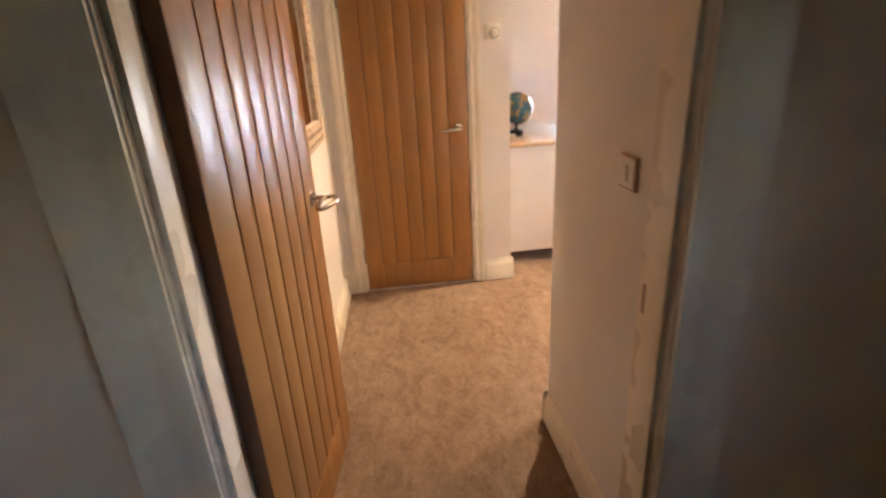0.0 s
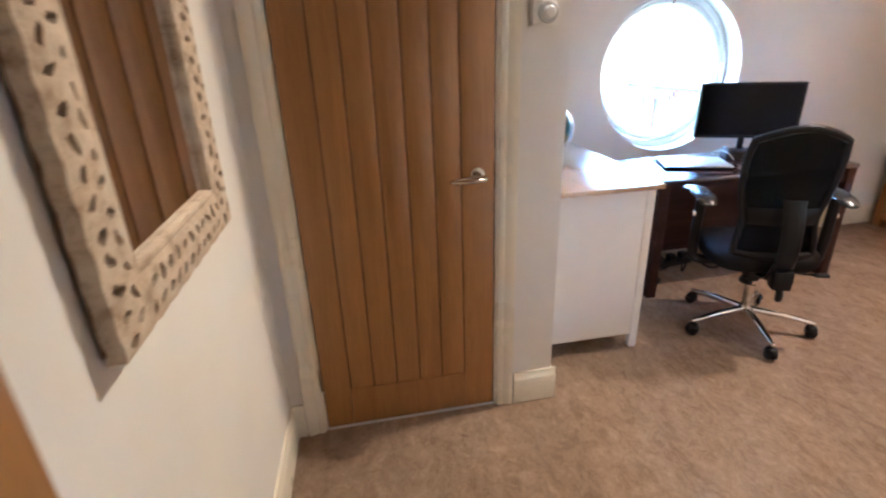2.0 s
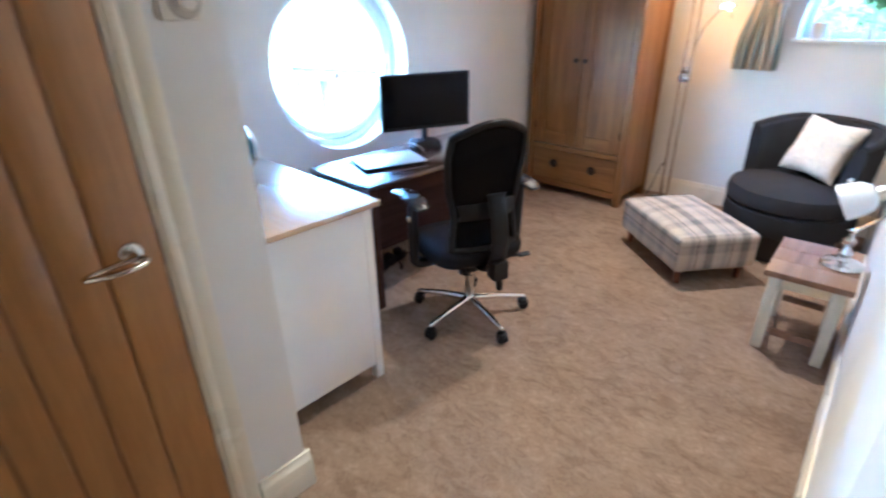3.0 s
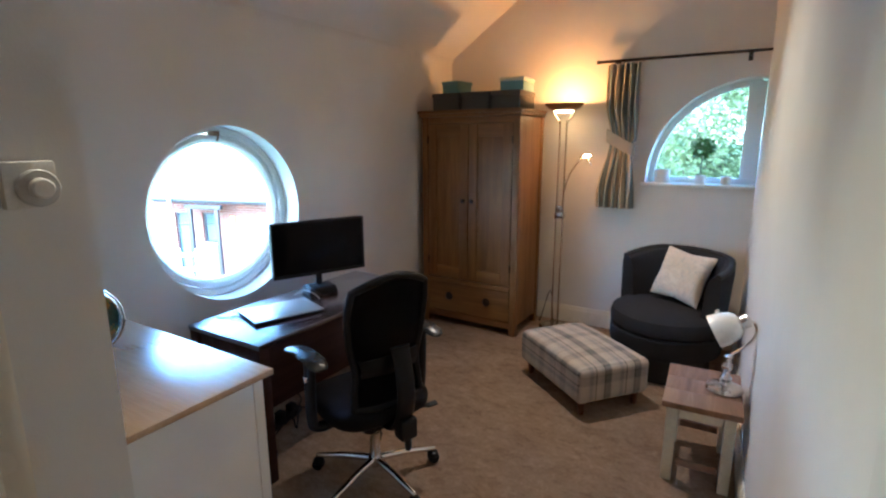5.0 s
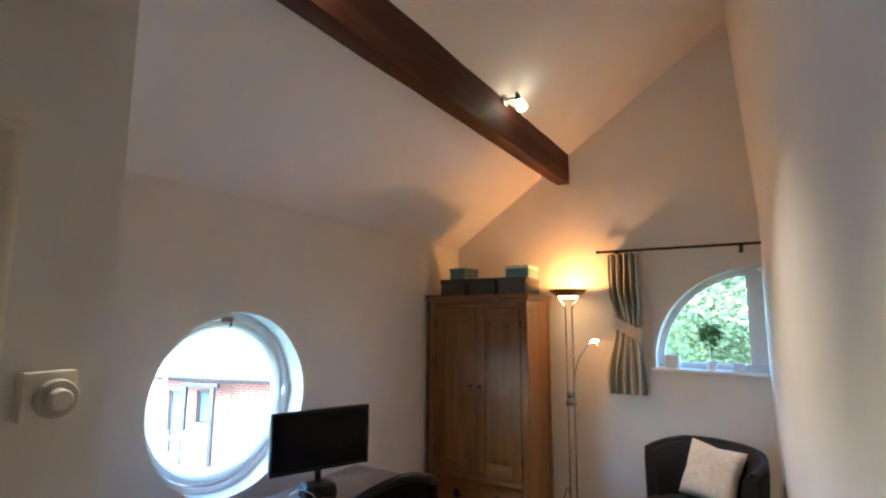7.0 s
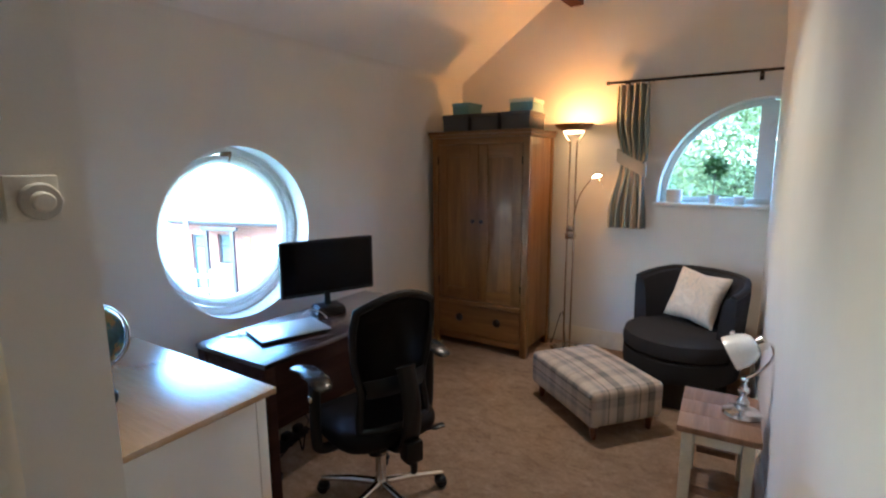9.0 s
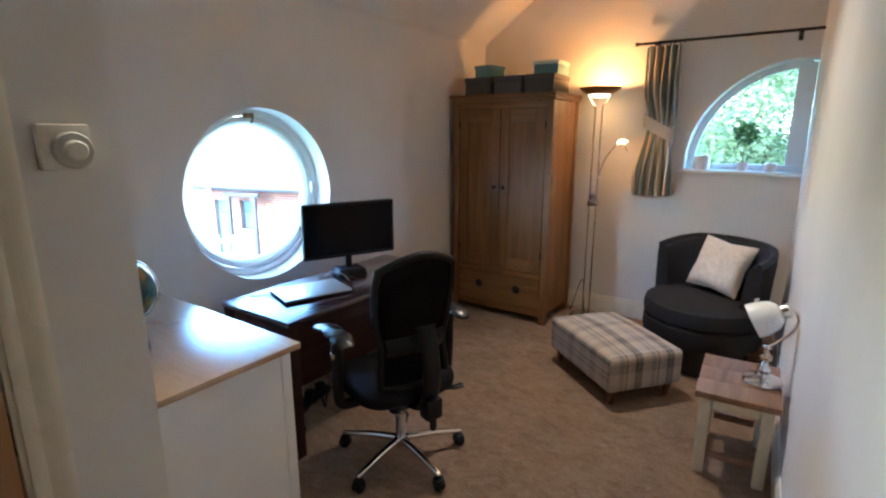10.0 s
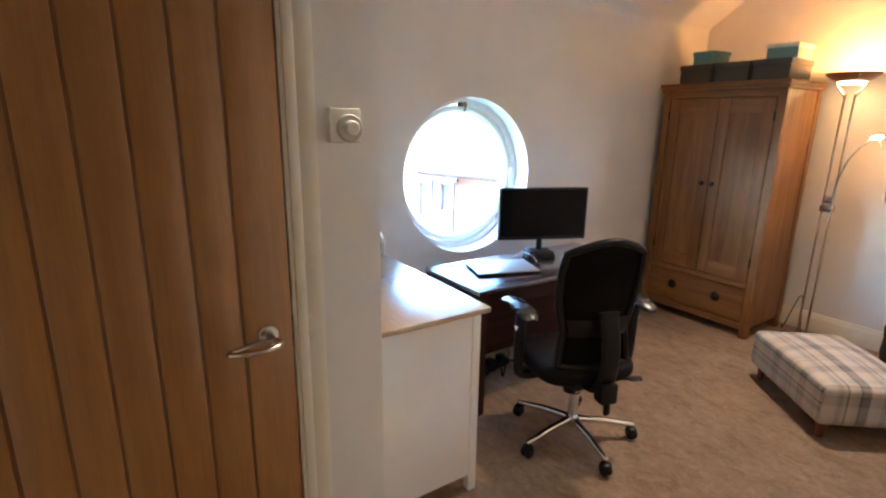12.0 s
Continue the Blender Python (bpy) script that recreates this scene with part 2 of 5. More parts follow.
LEAF = leaf_of("leaves", (0.24, 0.28, 0.13))
PLANT = leaf_of("topiary_leaves", (0.10, 0.18, 0.04))
BARK = plain("bark", (0.13, 0.095, 0.07), 0.9, vary=0.2, grain=40, bump=0.5)
GRASS = plain("grass", (0.09, 0.14, 0.04), 0.9, vary=0.3, scale=0.6, grain=30, bump=0.3)
PAVING = plain("paving", (0.24, 0.225, 0.20), 0.9, vary=0.15, scale=1.2, grain=30, bump=0.3)
BRICK = plain("brick", (0.36, 0.17, 0.12), 0.9, vary=0.25, scale=1.4, grain=30, bump=0.3)
SLATE = plain("roof_tiles", (0.42, 0.38, 0.36), 0.7, vary=0.15, scale=2, grain=20, bump=0.3)
PIPE = plain("dark_gutter", (0.035, 0.034, 0.038), 0.5)
BLUEDOOR = plain("blue_paint", (0.12, 0.26, 0.36), 0.4)
MIRROR = plain("mirror_silver", (0.9, 0.9, 0.9), 0.02, 1.0, vary=0, bump=0)
GLASS = glass_of("window_glass")
PANEGLASS = plain("house_window_glass", (0.1, 0.13, 0.15), 0.08, vary=0.05, bump=0)
BULBGLOW = glow("lit_bulb", (1.0, 0.72, 0.4), 1.2)
DIFFUSER = glow("lit_frosted_glass", (1.0, 0.50, 0.16), 1.1)

for lacquered in (DESK, BEECH):
    for n_ in lacquered.node_tree.nodes:
        if n_.type == "BSDF_PRINCIPLED":
            n_.inputs["Coat Weight"].default_value, n_.inputs["Coat Roughness"].default_value = 1.0, 0.27
            n_.inputs["Coat IOR"].default_value = 2.1
BAND = [(0, (0.512, 0.432, 0.363)), (0.12, (0.528, 0.440, 0.371)), (0.18, (0.152, 0.150, 0.148)), (0.32, (0.168, 0.163, 0.161)), (0.355, (0.040, 0.040, 0.043)), (0.40, (0.416, 0.368, 0.324)), (0.60, (0.528, 0.432, 0.363)), (0.645, (0.096, 0.092, 0.091)), (0.68, (0.480, 0.416, 0.356)), (0.80, (0.288, 0.272, 0.261)), (0.93, (0.496, 0.424, 0.363))]
PLAID = woven("plaid_wool", 0.25, BAND, 0.215, BAND, kind="UV")
CURTAIN = woven("striped_curtain", 0.1583,
                [(0, (0.62, 0.57, 0.46)), (0.34, (0.64, 0.59, 0.48)), (0.38, (0.12, 0.12, 0.11)), (0.42, (0.56, 0.52, 0.42)), (0.47, (0.25, 0.33, 0.37)), (0.66, (0.30, 0.40, 0.44)), (0.70, (0.55, 0.56, 0.50)), (0.74, (0.25, 0.33, 0.37)), (0.90, (0.28, 0.37, 0.41)), (0.94, (0.13, 0.12, 0.11)), (0.98, (0.60, 0.55, 0.44))],
                kind="UV")
CURTAIN_LOW = woven("pale_curtain_band", 0.5, [(0, (0.60, 0.58, 0.52)), (0.5, (0.56, 0.55, 0.50))], kind="UV")


def cushion_cloth():
    m, nt, b = nodes_of("printed_cushion_cotton")
    v = coords(nt)
    print_ = noise_of(nt, v, 9, 6, 0.6, 3.0)
    fine = noise_of(nt, v, 320, 2)
    col = ramp_of(nt, print_, [(0.42, (0.68, 0.58, 0.47)), (0.482, (0.70, 0.60, 0.49)), (0.50, (0.40, 0.40, 0.39)), (0.518, (0.70, 0.60, 0.49)), (0.62, (0.72, 0.64, 0.54))])
    nt.links.new(col, b.inputs["Base Color"])
    b.inputs["Roughness"].default_value = 0.9
    bump_of(nt, b, fine, 0.3, 0.003)
    return m


def globe_paint():
    m, nt, b = nodes_of("globe_print")
    v = coords(nt)
    land = noise_of(nt, v, 11, 6, 0.6, 0.4)
    relief = noise_of(nt, v, 40, 3)
    sea = ramp_of(nt, relief, [(0.3, (0.015, 0.05, 0.06)), (0.7, (0.03, 0.09, 0.10))])
    ground = ramp_of(nt, relief, [(0.35, (0.22, 0.10, 0.03)), (0.5, (0.18, 0.15, 0.05)), (0.65, (0.06, 0.12, 0.04))])
    edge = nt.nodes.new("ShaderNodeMath")
    edge.operation = "GREATER_THAN"
    edge.inputs[1].default_value = 0.53
    nt.links.new(land, edge.inputs[0])
    nt.links.new(mix_of(nt, sea, ground, edge.outputs[0]), b.inputs["Base Color"])
    b.inputs["Roughness"].default_value = 0.22
    return m


def carved_wood():
    m, nt, b = nodes_of("whitewashed_carving")
    v = coords(nt)
    stain = noise_of(nt, v, 22, 4, 0.7)
    fine = noise_of(nt, v, 150, 3)
    nt.links.new(ramp_of(nt, stain, [(0.3, (0.28, 0.20, 0.13)), (0.48, (0.52, 0.42, 0.31)), (0.7, (0.62, 0.53, 0.42))]), b.inputs["Base Color"])
    b.inputs["Roughness"].default_value = 0.75
    bump_of(nt, b, fine, 0.4, 0.004)
    return m


def mesh_cloth():
    m, nt, b = nodes_of("black_mesh_cloth")
    v = coords(nt)
    k = nt.nodes.new("ShaderNodeTexVoronoi")
    k.inputs["Scale"].default_value = 420
    nt.links.new(v, k.inputs["Vector"])
    nt.links.new(ramp_of(nt, k.outputs["Distance"], [(0.2, (0.0008, 0.0009, 0.0013)), (0.6, (0.003, 0.0034, 0.0048))]), b.inputs["Base Color"])
    b.inputs["Roughness"].default_value = 0.85
    b.inputs["Alpha"].default_value = 0.9
    b.inputs["Specular IOR Level"].default_value = 0.08
    bump_of(nt, b, k.outputs["Distance"], 0.3, 0.002)
    return m


CUSHION, GLOBE, CARVED, MESH = cushion_cloth(), globe_paint(), carved_wood(), mesh_cloth()


# ---- mesh helpers ----
def finish(bm, name, smooth=True, angle=35):
    bmesh.ops.remove_doubles(bm, verts=bm.verts, dist=1e-5)
    bmesh.ops.recalc_face_normals(bm, faces=bm.faces)
    me = bpy.data.meshes.new(name)
    if smooth:
        lim = radians(angle)
        for f in bm.faces:
            f.smooth = True
        for e in bm.edges:
            if len(e.link_faces) != 2 or e.calc_face_angle(0) > lim:
                e.smooth = False
    bm.to_mesh(me)
    bm.free()
    return me


def part(name, bm, material, parent=None, label="", m=None):
    ob = new(name, finish(bm, name))
    ob.data.materials.append(material)
    if parent is not None:
        ob.parent = parent
    if m is not None:
        ob.matrix_basis = m
    return tagged(ob, label) if label else ob


def thing(name, label, category, m=None, group="", kind=""):
    ob = new(name)
    ob.empty_display_size = 0.1
    if m is not None:
        ob.matrix_basis = m
    return tagged(ob, label, category, group, kind)


def solid(name, bm, material, label, category, kind="", m=None, group=""):
    ob = part(name, bm, material, None, "", m)
    return tagged(ob, label, category, group, kind)


def box(x0, y0, z0, x1, y1, z1, bevel=0.004, seg=2, bm=None):
    b = bmesh.new()
    bmesh.ops.create_cube(b, size=1)
    for v in b.verts:
        v.co = Vector(((x0 + x1) / 2 + v.co.x * (x1 - x0), (y0 + y1) / 2 + v.co.y * (y1 - y0), (z0 + z1) / 2 + v.co.z * (z1 - z0)))
    if bevel:
        bmesh.ops.bevel(b, geom=b.edges[:], offset=bevel, segments=seg, profile=0.6, affect="EDGES")
    return b if bm is None else join(bm, b)


def join(a, b, m=None):
    if m is not None:
        b.transform(m)
    me = bpy.data.meshes.new("join")
    b.to_mesh(me)
    b.free()
    a.from_mesh(me)
    bpy.data.meshes.remove(me)
    return a


def lathe(profile, n=40, bm=None):
    """Turns (radius, height) pairs about z."""
    b = bmesh.new()
    rings = []
    for r, z in profile:
        if r < 1e-6:
            rings.append([b.verts.new((0, 0, z))])
        else:
            rings.append([b.verts.new((r * math.cos(2 * math.pi * i / n), r * math.sin(2 * math.pi * i / n), z)) for i in range(n)])
    for p, q in zip(rings, rings[1:]):
        for i in range(n):
            j = (i + 1) % n
            if len(p) == 1 and len(q) == 1:
                continue
            if len(p) == 1:
                b.faces.new((p[0], q[i], q[j]))
            elif len(q) == 1:
                b.faces.new((p[i], p[j], q[0]))
            else:
                b.faces.new((p[i], p[j], q[j], q[i]))
    return b if bm is None else join(bm, b)


def sweep(points, radius, n=12, bm=None, flat=1.0):
    """A rounded bar along points; radius may be a list."""
    b = bmesh.new()
    pts = [Vector(p) for p in points]
    rad = radius if isinstance(radius, (list, tuple)) else [radius] * len(pts)
    rings, side = [], None
    for k, p in enumerate(pts):
        d = (pts[min(k + 1, len(pts) - 1)] - pts[max(k - 1, 0)]).normalized()
        if side is None:
            side = d.orthogonal().normalized() if abs(d.z) > 0.9 else d.cross(Vector((0, 0, 1))).normalized()
        side = (side - d * side.dot(d)).normalized()
        up = side.cross(d)
        rings.append([b.verts.new(p + (side * math.cos(a) + up * math.sin(a) * flat) * rad[k]) for a in [2 * math.pi * i / n for i in range(n)]])
    for p, q in zip(rings, rings[1:]):
        for i in range(n):
            b.faces.new((p[i], p[(i + 1) % n], q[(i + 1) % n], q[i]))
    for r in (rings[0], rings[-1]):
        b.faces.new(r)
    return b if bm is None else join(bm, b)


def prism(profile, start, along, out, up=Vector((0, 0, 1)), bm=None):
    """A moulding: (depth, height) pairs, swept from start by the vector along."""
    b = bmesh.new()
    start, along, out = Vector(start), Vector(along), Vector(out).normalized()
    a = [b.verts.new(start + out * d + up * h) for d, h in profile]
    c = [b.verts.new(start + along + out * d + up * h) for d, h in profile]
    n = len(profile)
    for i in range(n):
        b.faces.new((a[i], a[(i + 1) % n], c[(i + 1) % n], c[i]))
    b.faces.new(a)
    b.faces.new(c)
    return b if bm is None else join(bm, b)


def plate(outer, holes, place, thick):
    """A slab with openings right through it: loops of (u, v), put by place(u, v, w)."""
    b = bmesh.new()
    sides = []
    for w in (0.0, thick):
        loops, edges = [], []
        for loop in (outer, *holes):
            vs = [b.verts.new(place(u, v, w)) for u, v in loop]
            edges += [b.edges.new((vs[i], vs[(i + 1) % len(vs)])) for i in range(len(vs))]
            loops.append(vs)
        bmesh.ops.triangle_fill(b, use_beauty=True, use_dissolve=False, edges=edges)
        sides.append(loops)
    for p, q in zip(*sides):
        for i in range(len(p)):
            j = (i + 1) % len(p)
            b.faces.new((p[i], p[j], q[j], q[i]))
    return b


def wall(name, label, a, b_, top, holes=(), thick=0.12, bottom=0.0, flip=1, material=None):
    """An upright wall from plan point a to b_, its inner face on that line; u runs from a, top is a height or a list of (u, z)."""
    a, b_ = Vector(a).to_3d(), Vector(b_).to_3d()
    d = (b_ - a)
    length = d.length
    d.normalize()
    nrm = Vector((-d.y, d.x, 0)) * flip
    crest = [(length, top), (0, top)] if isinstance(top, (int, float)) else list(top)
    bm = plate([(0, bottom), (length, bottom)] + crest, holes, lambda u, v, w: a + d * u + nrm * w + Vector((0, 0, v)), thick)
    return solid(name, bm, material or WALL, label, "wall", "structure")


def circle(cu, cv, r, n=72):
    return [(cu + r * math.cos(2 * math.pi * i / n), cv + r * math.sin(2 * math.pi * i / n)) for i in range(n)]


def place_of(x, y, z=0, yaw=0):
    return pose(x, y, z, 0, 0, yaw)


def bend(points, steps=6):
    """A smooth line through points."""
    p = [Vector(q) for q in points]
    p = [2 * p[0] - p[1]] + p + [2 * p[-1] - p[-2]]
    out = []
    for i in range(1, len(p) - 2):
        for s in range(steps):
            t = s / steps
            out.append(0.5 * (2 * p[i] + (p[i + 1] - p[i - 1]) * t + (2 * p[i - 1] - 5 * p[i] + 4 * p[i + 1] - p[i + 2]) * t * t
                              + (3 * p[i] - p[i - 1] - 3 * p[i + 1] + p[i + 2]) * t ** 3))
    return out + [p[-2]]

# ---- the room's plan ----
WIN_Y, FAR_X, DOOR_Y, RET_X = 4.94, 4.92, 3.53, 1.07
EAVE, PITCH = 2.345, 0.688
RW0, RW1 = (1.40, 2.214), (4.92, 2.376)


def slope(y):
    return EAVE + PITCH * (WIN_Y - y)


bm = bmesh.new()
for x0, y0, x1, y1 in ((-1.2, -1.6, 5.2, 5.2),):
    nx, ny = 64, 68
    grid = [[bm.verts.new((x0 + (x1 - x0) * i / nx, y0 + (y1 - y0) * j / ny, 0.003 * (noise.noise((i * 0.37, j * 0.37, 0)) - 0.6))) for j in range(ny + 1)] for i in range(nx + 1)]
    for i in range(nx):
        for j in range(ny):
            bm.faces.new((grid[i][j], grid[i + 1][j], grid[i + 1][j + 1], grid[i][j + 1]))
solid("floor", bm, CARPET, "mottled beige-brown deep pile carpet, worn in places", "carpet", "structure")

# walls of the study
wall("wall_window", "warm grey painted wall round the porthole window", (RET_X - 0.12, WIN_Y), (FAR_X + 0.3, WIN_Y), EAVE + 0.02,
     [circle(2.42 - RET_X + 0.12, 1.206, 0.497)], 0.30)
arc = [(2.41 + 0.727 * math.cos(a), 1.33 + 0.727 * math.sin(a)) for a in [radians(d) for d in range(0, 94, 4)]]
ARCH = [(3.137, 1.285)] + arc[1:-1] + [(2.375, 2.05), (2.375, 1.285)]
wall("wall_gable", "warm grey gable wall with a quarter-round window", (FAR_X, WIN_Y + 0.3), (FAR_X, 1.9),
     [(WIN_Y + 0.3 - 1.9, slope(1.9) + 0.03), (0.3, EAVE + 0.02), (0, EAVE + 0.02)],
     [[(WIN_Y + 0.3 - y, z) for y, z in ARCH]], 0.26)
wall("wall_partition", "warm grey partition wall running to the gable", RW0, RW1, 2.45, (), 0.12, flip=-1)
wall("wall_partition_end", "warm grey plaster curving round to the corridor", (0.865, 2.11), RW0, 4.4, (), 0.12, flip=-1)
# above head height the old plaster leans into the room
bm = bmesh.new()
lean = [[bm.verts.new((x, y + w + k, z)) for w in (0, -0.12)] for (x, y), k, z in ((RW0, 0, 2.45), (RW1, 0, 2.45), (RW1, 0.125, slope(2.42) + 0.02), (RW0, 0.125, slope(2.16) + 0.02))]
for i in range(4):
    j = (i + 1) % 4
    bm.faces.new((lean[i][0], lean[j][0], lean[j][1], lean[i][1]))
bm.faces.new([p_[0] for p_ in lean]), bm.faces.new([p_[1] for p_ in lean])
solid("wall_partition_upper", bm, WALL, "warm grey upper partition plaster leaning slightly inwards", "wall", "structure")
wall("wall_switch", "warm cream corridor wall with a light switch", (0.865, 1.42), (0.865, 1.98), 4.4, (), 0.10, flip=-1)
bm = box(0.865, 1.975, 0, 0.97, 2.101, 4.4, 0.006)
solid("wall_corner", bm, WALL, "rounded plaster corner of the corridor wall", "wall", "structure")
wall("wall_mirror", "warm cream corridor wall behind the mirror", (-0.11, 1.42), (0.0225, 4.52), 4.9, (), 0.12, flip=1)
DW = [(0.085, -0.01), (0.842, -0.01), (0.842, 2.0), (0.085, 2.0)]
wall("wall_door", "warm grey wall with an oak door", (-0.02, DOOR_Y), (RET_X, DOOR_Y), slope(DOOR_Y) + 0.02, [[(u + 0.02, max(v, 0.0) + (0.001 if v < 0 else 0)) for u, v in DW]], 0.12)
wall("wall_return", "warm grey return wall beside the white cabinet", (RET_X, DOOR_Y + 0.12), (RET_X, WIN_Y), [(WIN_Y - DOOR_Y - 0.12, EAVE + 0.02), (0, slope(DOOR_Y + 0.12) + 0.02)], (), 0.12)
wall("wall_cupboard_back", "plain wall closing the cupboard behind the door", (0.0, 4.4), (0.95, 4.4), 3.4)
bm = bmesh.new()
c0 = [(-1.3, WIN_Y + 0.32), (5.25, WIN_Y + 0.32), (5.25, 1.2), (-1.3, 1.2)]
lo = [bm.verts.new((x, y, slope(y))) for x, y in c0]
hi = [bm.verts.new((x, y, slope(y) + 0.15)) for x, y in c0]
bm.faces.new(lo), bm.faces.new(hi)
for i in range(4):
    bm.faces.new((lo[i], lo[(i + 1) % 4], hi[(i + 1) % 4], hi[i]))
solid("ceiling", bm, CEIL, "sloping off-white plaster ceiling", "ceiling", "structure")
# soft plaster cove where the slope meets the wall
bm = prism([(0, 0), (0.025, 0.0172), (0.014, 0.006), (0.006, -0.006), (0.002, -0.018), (0, -0.03)], (RET_X, WIN_Y, EAVE), (FAR_X - RET_X, 0, 0), (0, -1, 0))
solid("cove", bm, WALL, "soft plaster curve between wall and slope", "cove", "structure")
wall("wall_gap_top", "plain wall over the corridor", (0.97, 2.2), (0.97, 1.3), 4.9, (), 0.05, bottom=0.0)

# the landing that the walk starts from
wall("wall_landing_door", "warm cream painted wall round the open doorway", (-1.2, 1.28), (1.7, 1.28), 4.9,
     [[(1.2 - 0.115, 0.001), (1.2 + 0.855, 0.001), (1.2 + 0.855, 2.03), (1.2 - 0.115, 2.03)]], 0.14, material=LANDING)
wall("wall_landing_left", "warm cream landing wall", (-1.2, -1.6), (-1.2, 1.28), 2.5, (), 0.12, material=LANDING)
# the opening here is added, out of view, to let skylight in
wall("wall_landing_right", "warm cream landing wall with an unseen opening added for daylight", (1.7, 1.28), (1.7, -1.6), 2.5, [[(1.25, 1.06), (1.5, 1.06), (1.5, 1.5), (1.25, 1.5)]], 0.12, material=LANDING)
wall("wall_landing_back", "warm cream landing wall", (1.7, -1.6), (-1.2, -1.6), 2.5, (), 0.2, material=LANDING)
solid("ceiling_landing", box(-1.3, -1.8, 2.5, 1.8, 1.3, 2.62, 0), CEIL, "flat white landing ceiling", "ceiling", "structure")
# frame of the added, unseen window that lights the landing
w3 = thing("landing_light_window", "white framed window, unseen, added to light the landing", "window", kind="structure")
for y0, z0, y1, z1 in ((-0.22, 1.06, 0.03, 1.09), (-0.22, 1.47, 0.03, 1.5), (-0.22, 1.091, -0.19, 1.469), (0.0, 1.091, 0.03, 1.469)):
    part("window_frame", box(1.76, y0, z0, 1.80, y1, z1), UPVC, w3)

SKIRT = [(0, 0), (0.018, 0), (0.018, 0.112), (0.015, 0.122), (0.010, 0.130), (0.008, 0.148), (0, 0.150)]


def baseboard(a, b_, side):
    a, b_ = Vector(a).to_3d(), Vector(b_).to_3d()
    d = b_ - a
    out = Vector((-d.y, d.x, 0)) * side
    solid("baseboard", prism(SKIRT, a, d, out), TRIM, "cream gloss moulded skirting board", "skirting board", "structure")


baseboard((-0.11, 1.44), (-0.02, DOOR_Y), -1)
baseboard((-0.02, DOOR_Y), (0.03, DOOR_Y), -1)
baseboard((0.90, DOOR_Y), (RET_X + 0.018, DOOR_Y), -1)
baseboard((RET_X, DOOR_Y + 0.0005), (RET_X, WIN_Y), -1)
baseboard((RET_X, WIN_Y), (FAR_X, WIN_Y), -1)
baseboard((FAR_X, WIN_Y), (FAR_X, 2.375), -1)
baseboard((0.847, 2.1055), RW0, 1)
baseboard(RW0, (4.9, 2.3751), 1)
baseboard((0.865, 1.44), (0.865, 2.098), 1)
baseboard((-1.2, 1.28), (-0.2, 1.28), -1)

ARCHI = [(0, 0), (0.010, 0.0), (0.014, 0.008), (0.014, 0.02), (0.010, 0.026), (0.013, 0.034), (0.018, 0.046), (0.020, 0.06), (0.018, 0.068), (0, 0.07)]


def casing(x0, x1, y, top, side, width=1.0):
    """Moulded casing up both sides of an opening and over it, on the wall face y."""
    prof = [(d, h * width) for d, h in ARCHI]
    t = thing("trim", "cream gloss moulded door casing", "door casing", kind="structure")
    out = Vector((0, -side, 0))
    part("casing_side", prism(prof, (x0, y, 0), (0, 0, top), out, Vector((-1, 0, 0))), TRIM, t)
    part("casing_side", prism(prof, (x1, y, 0), (0, 0, top), out, Vector((1, 0, 0))), TRIM, t)
    part("casing_head", prism(prof, (x0 - 0.07 * width, y, top + 0.001), (x1 - x0 + 0.14 * width, 0, 0), out), TRIM, t)
    return t


casing(0.103, 0.826, DOOR_Y, 2.0, 1)
casing(-0.095, 0.835, 1.28, 2.02, 1, 1.95)
f = thing("door_frame", "cream gloss door lining with stop bead", "door frame", kind="structure")
part("jamb", box(-0.115, 1.282, 0, -0.09, 1.425, 2.0, 0.003), TRIM, f)
part("jamb", box(0.83, 1.282, 0, 0.855, 1.425, 2.0, 0.003), TRIM, f)
part("jamb_head", box(-0.115, 1.282, 2.001, 0.855, 1.425, 2.025, 0.003), TRIM, f)
part("door_stop", box(-0.0895, 1.30, 0, -0.077, 1.375, 2.0, 0.003), TRIM, f)
part("door_stop", box(0.817, 1.30, 0, 0.8375, 1.375, 2.0, 0.003), TRIM, f)
part("strike_plate", box(0.825, 1.377, 0.89, 0.8377, 1.401, 0.962, 0.002), BRONZE, f, "aged brass strike plate")
f = thing("door_frame", "cream gloss lining of the closed door", "door frame", kind="structure")
part("jamb", box(0.0855, DOOR_Y + 0.001, 0, 0.111, DOOR_Y + 0.118, 1.998, 0.002), TRIM, f)
part("jamb", box(0.8165, DOOR_Y + 0.001, 0, 0.8415, DOOR_Y + 0.118, 1.998, 0.002), TRIM, f)


def lever(parent, u, z):
    """A lever handle on a round rose; the lever points towards the hinges."""
    h = part("door_handle", lathe([(0, 0), (0.026, 0), (0.026, 0.005), (0.023, 0.009), (0.011, 0.010), (0.0095, 0.014), (0.0095, 0.048), (0, 0.048)], 32), NICKEL, parent, "satin nickel lever handle",
             Matrix.Translation((u, -0.001, z)) @ pose(0, 0, 0, 90, 0, 0))
    loop = bend([(0.004, 0, 0.044), (0.012, 0, 0.060), (0.004, -0.001, 0.078), (-0.026, -0.003, 0.086), (-0.062, -0.006, 0.080), (-0.094, -0.009, 0.062),
                 (-0.104, -0.010, 0.050), (-0.094, -0.009, 0.041), (-0.062, -0.006, 0.037), (-0.028, -0.002, 0.038), (0.0, 0, 0.044)], 5)
    part("lever", sweep(loop, 0.0068, 12, flat=1.25), NICKEL, h)


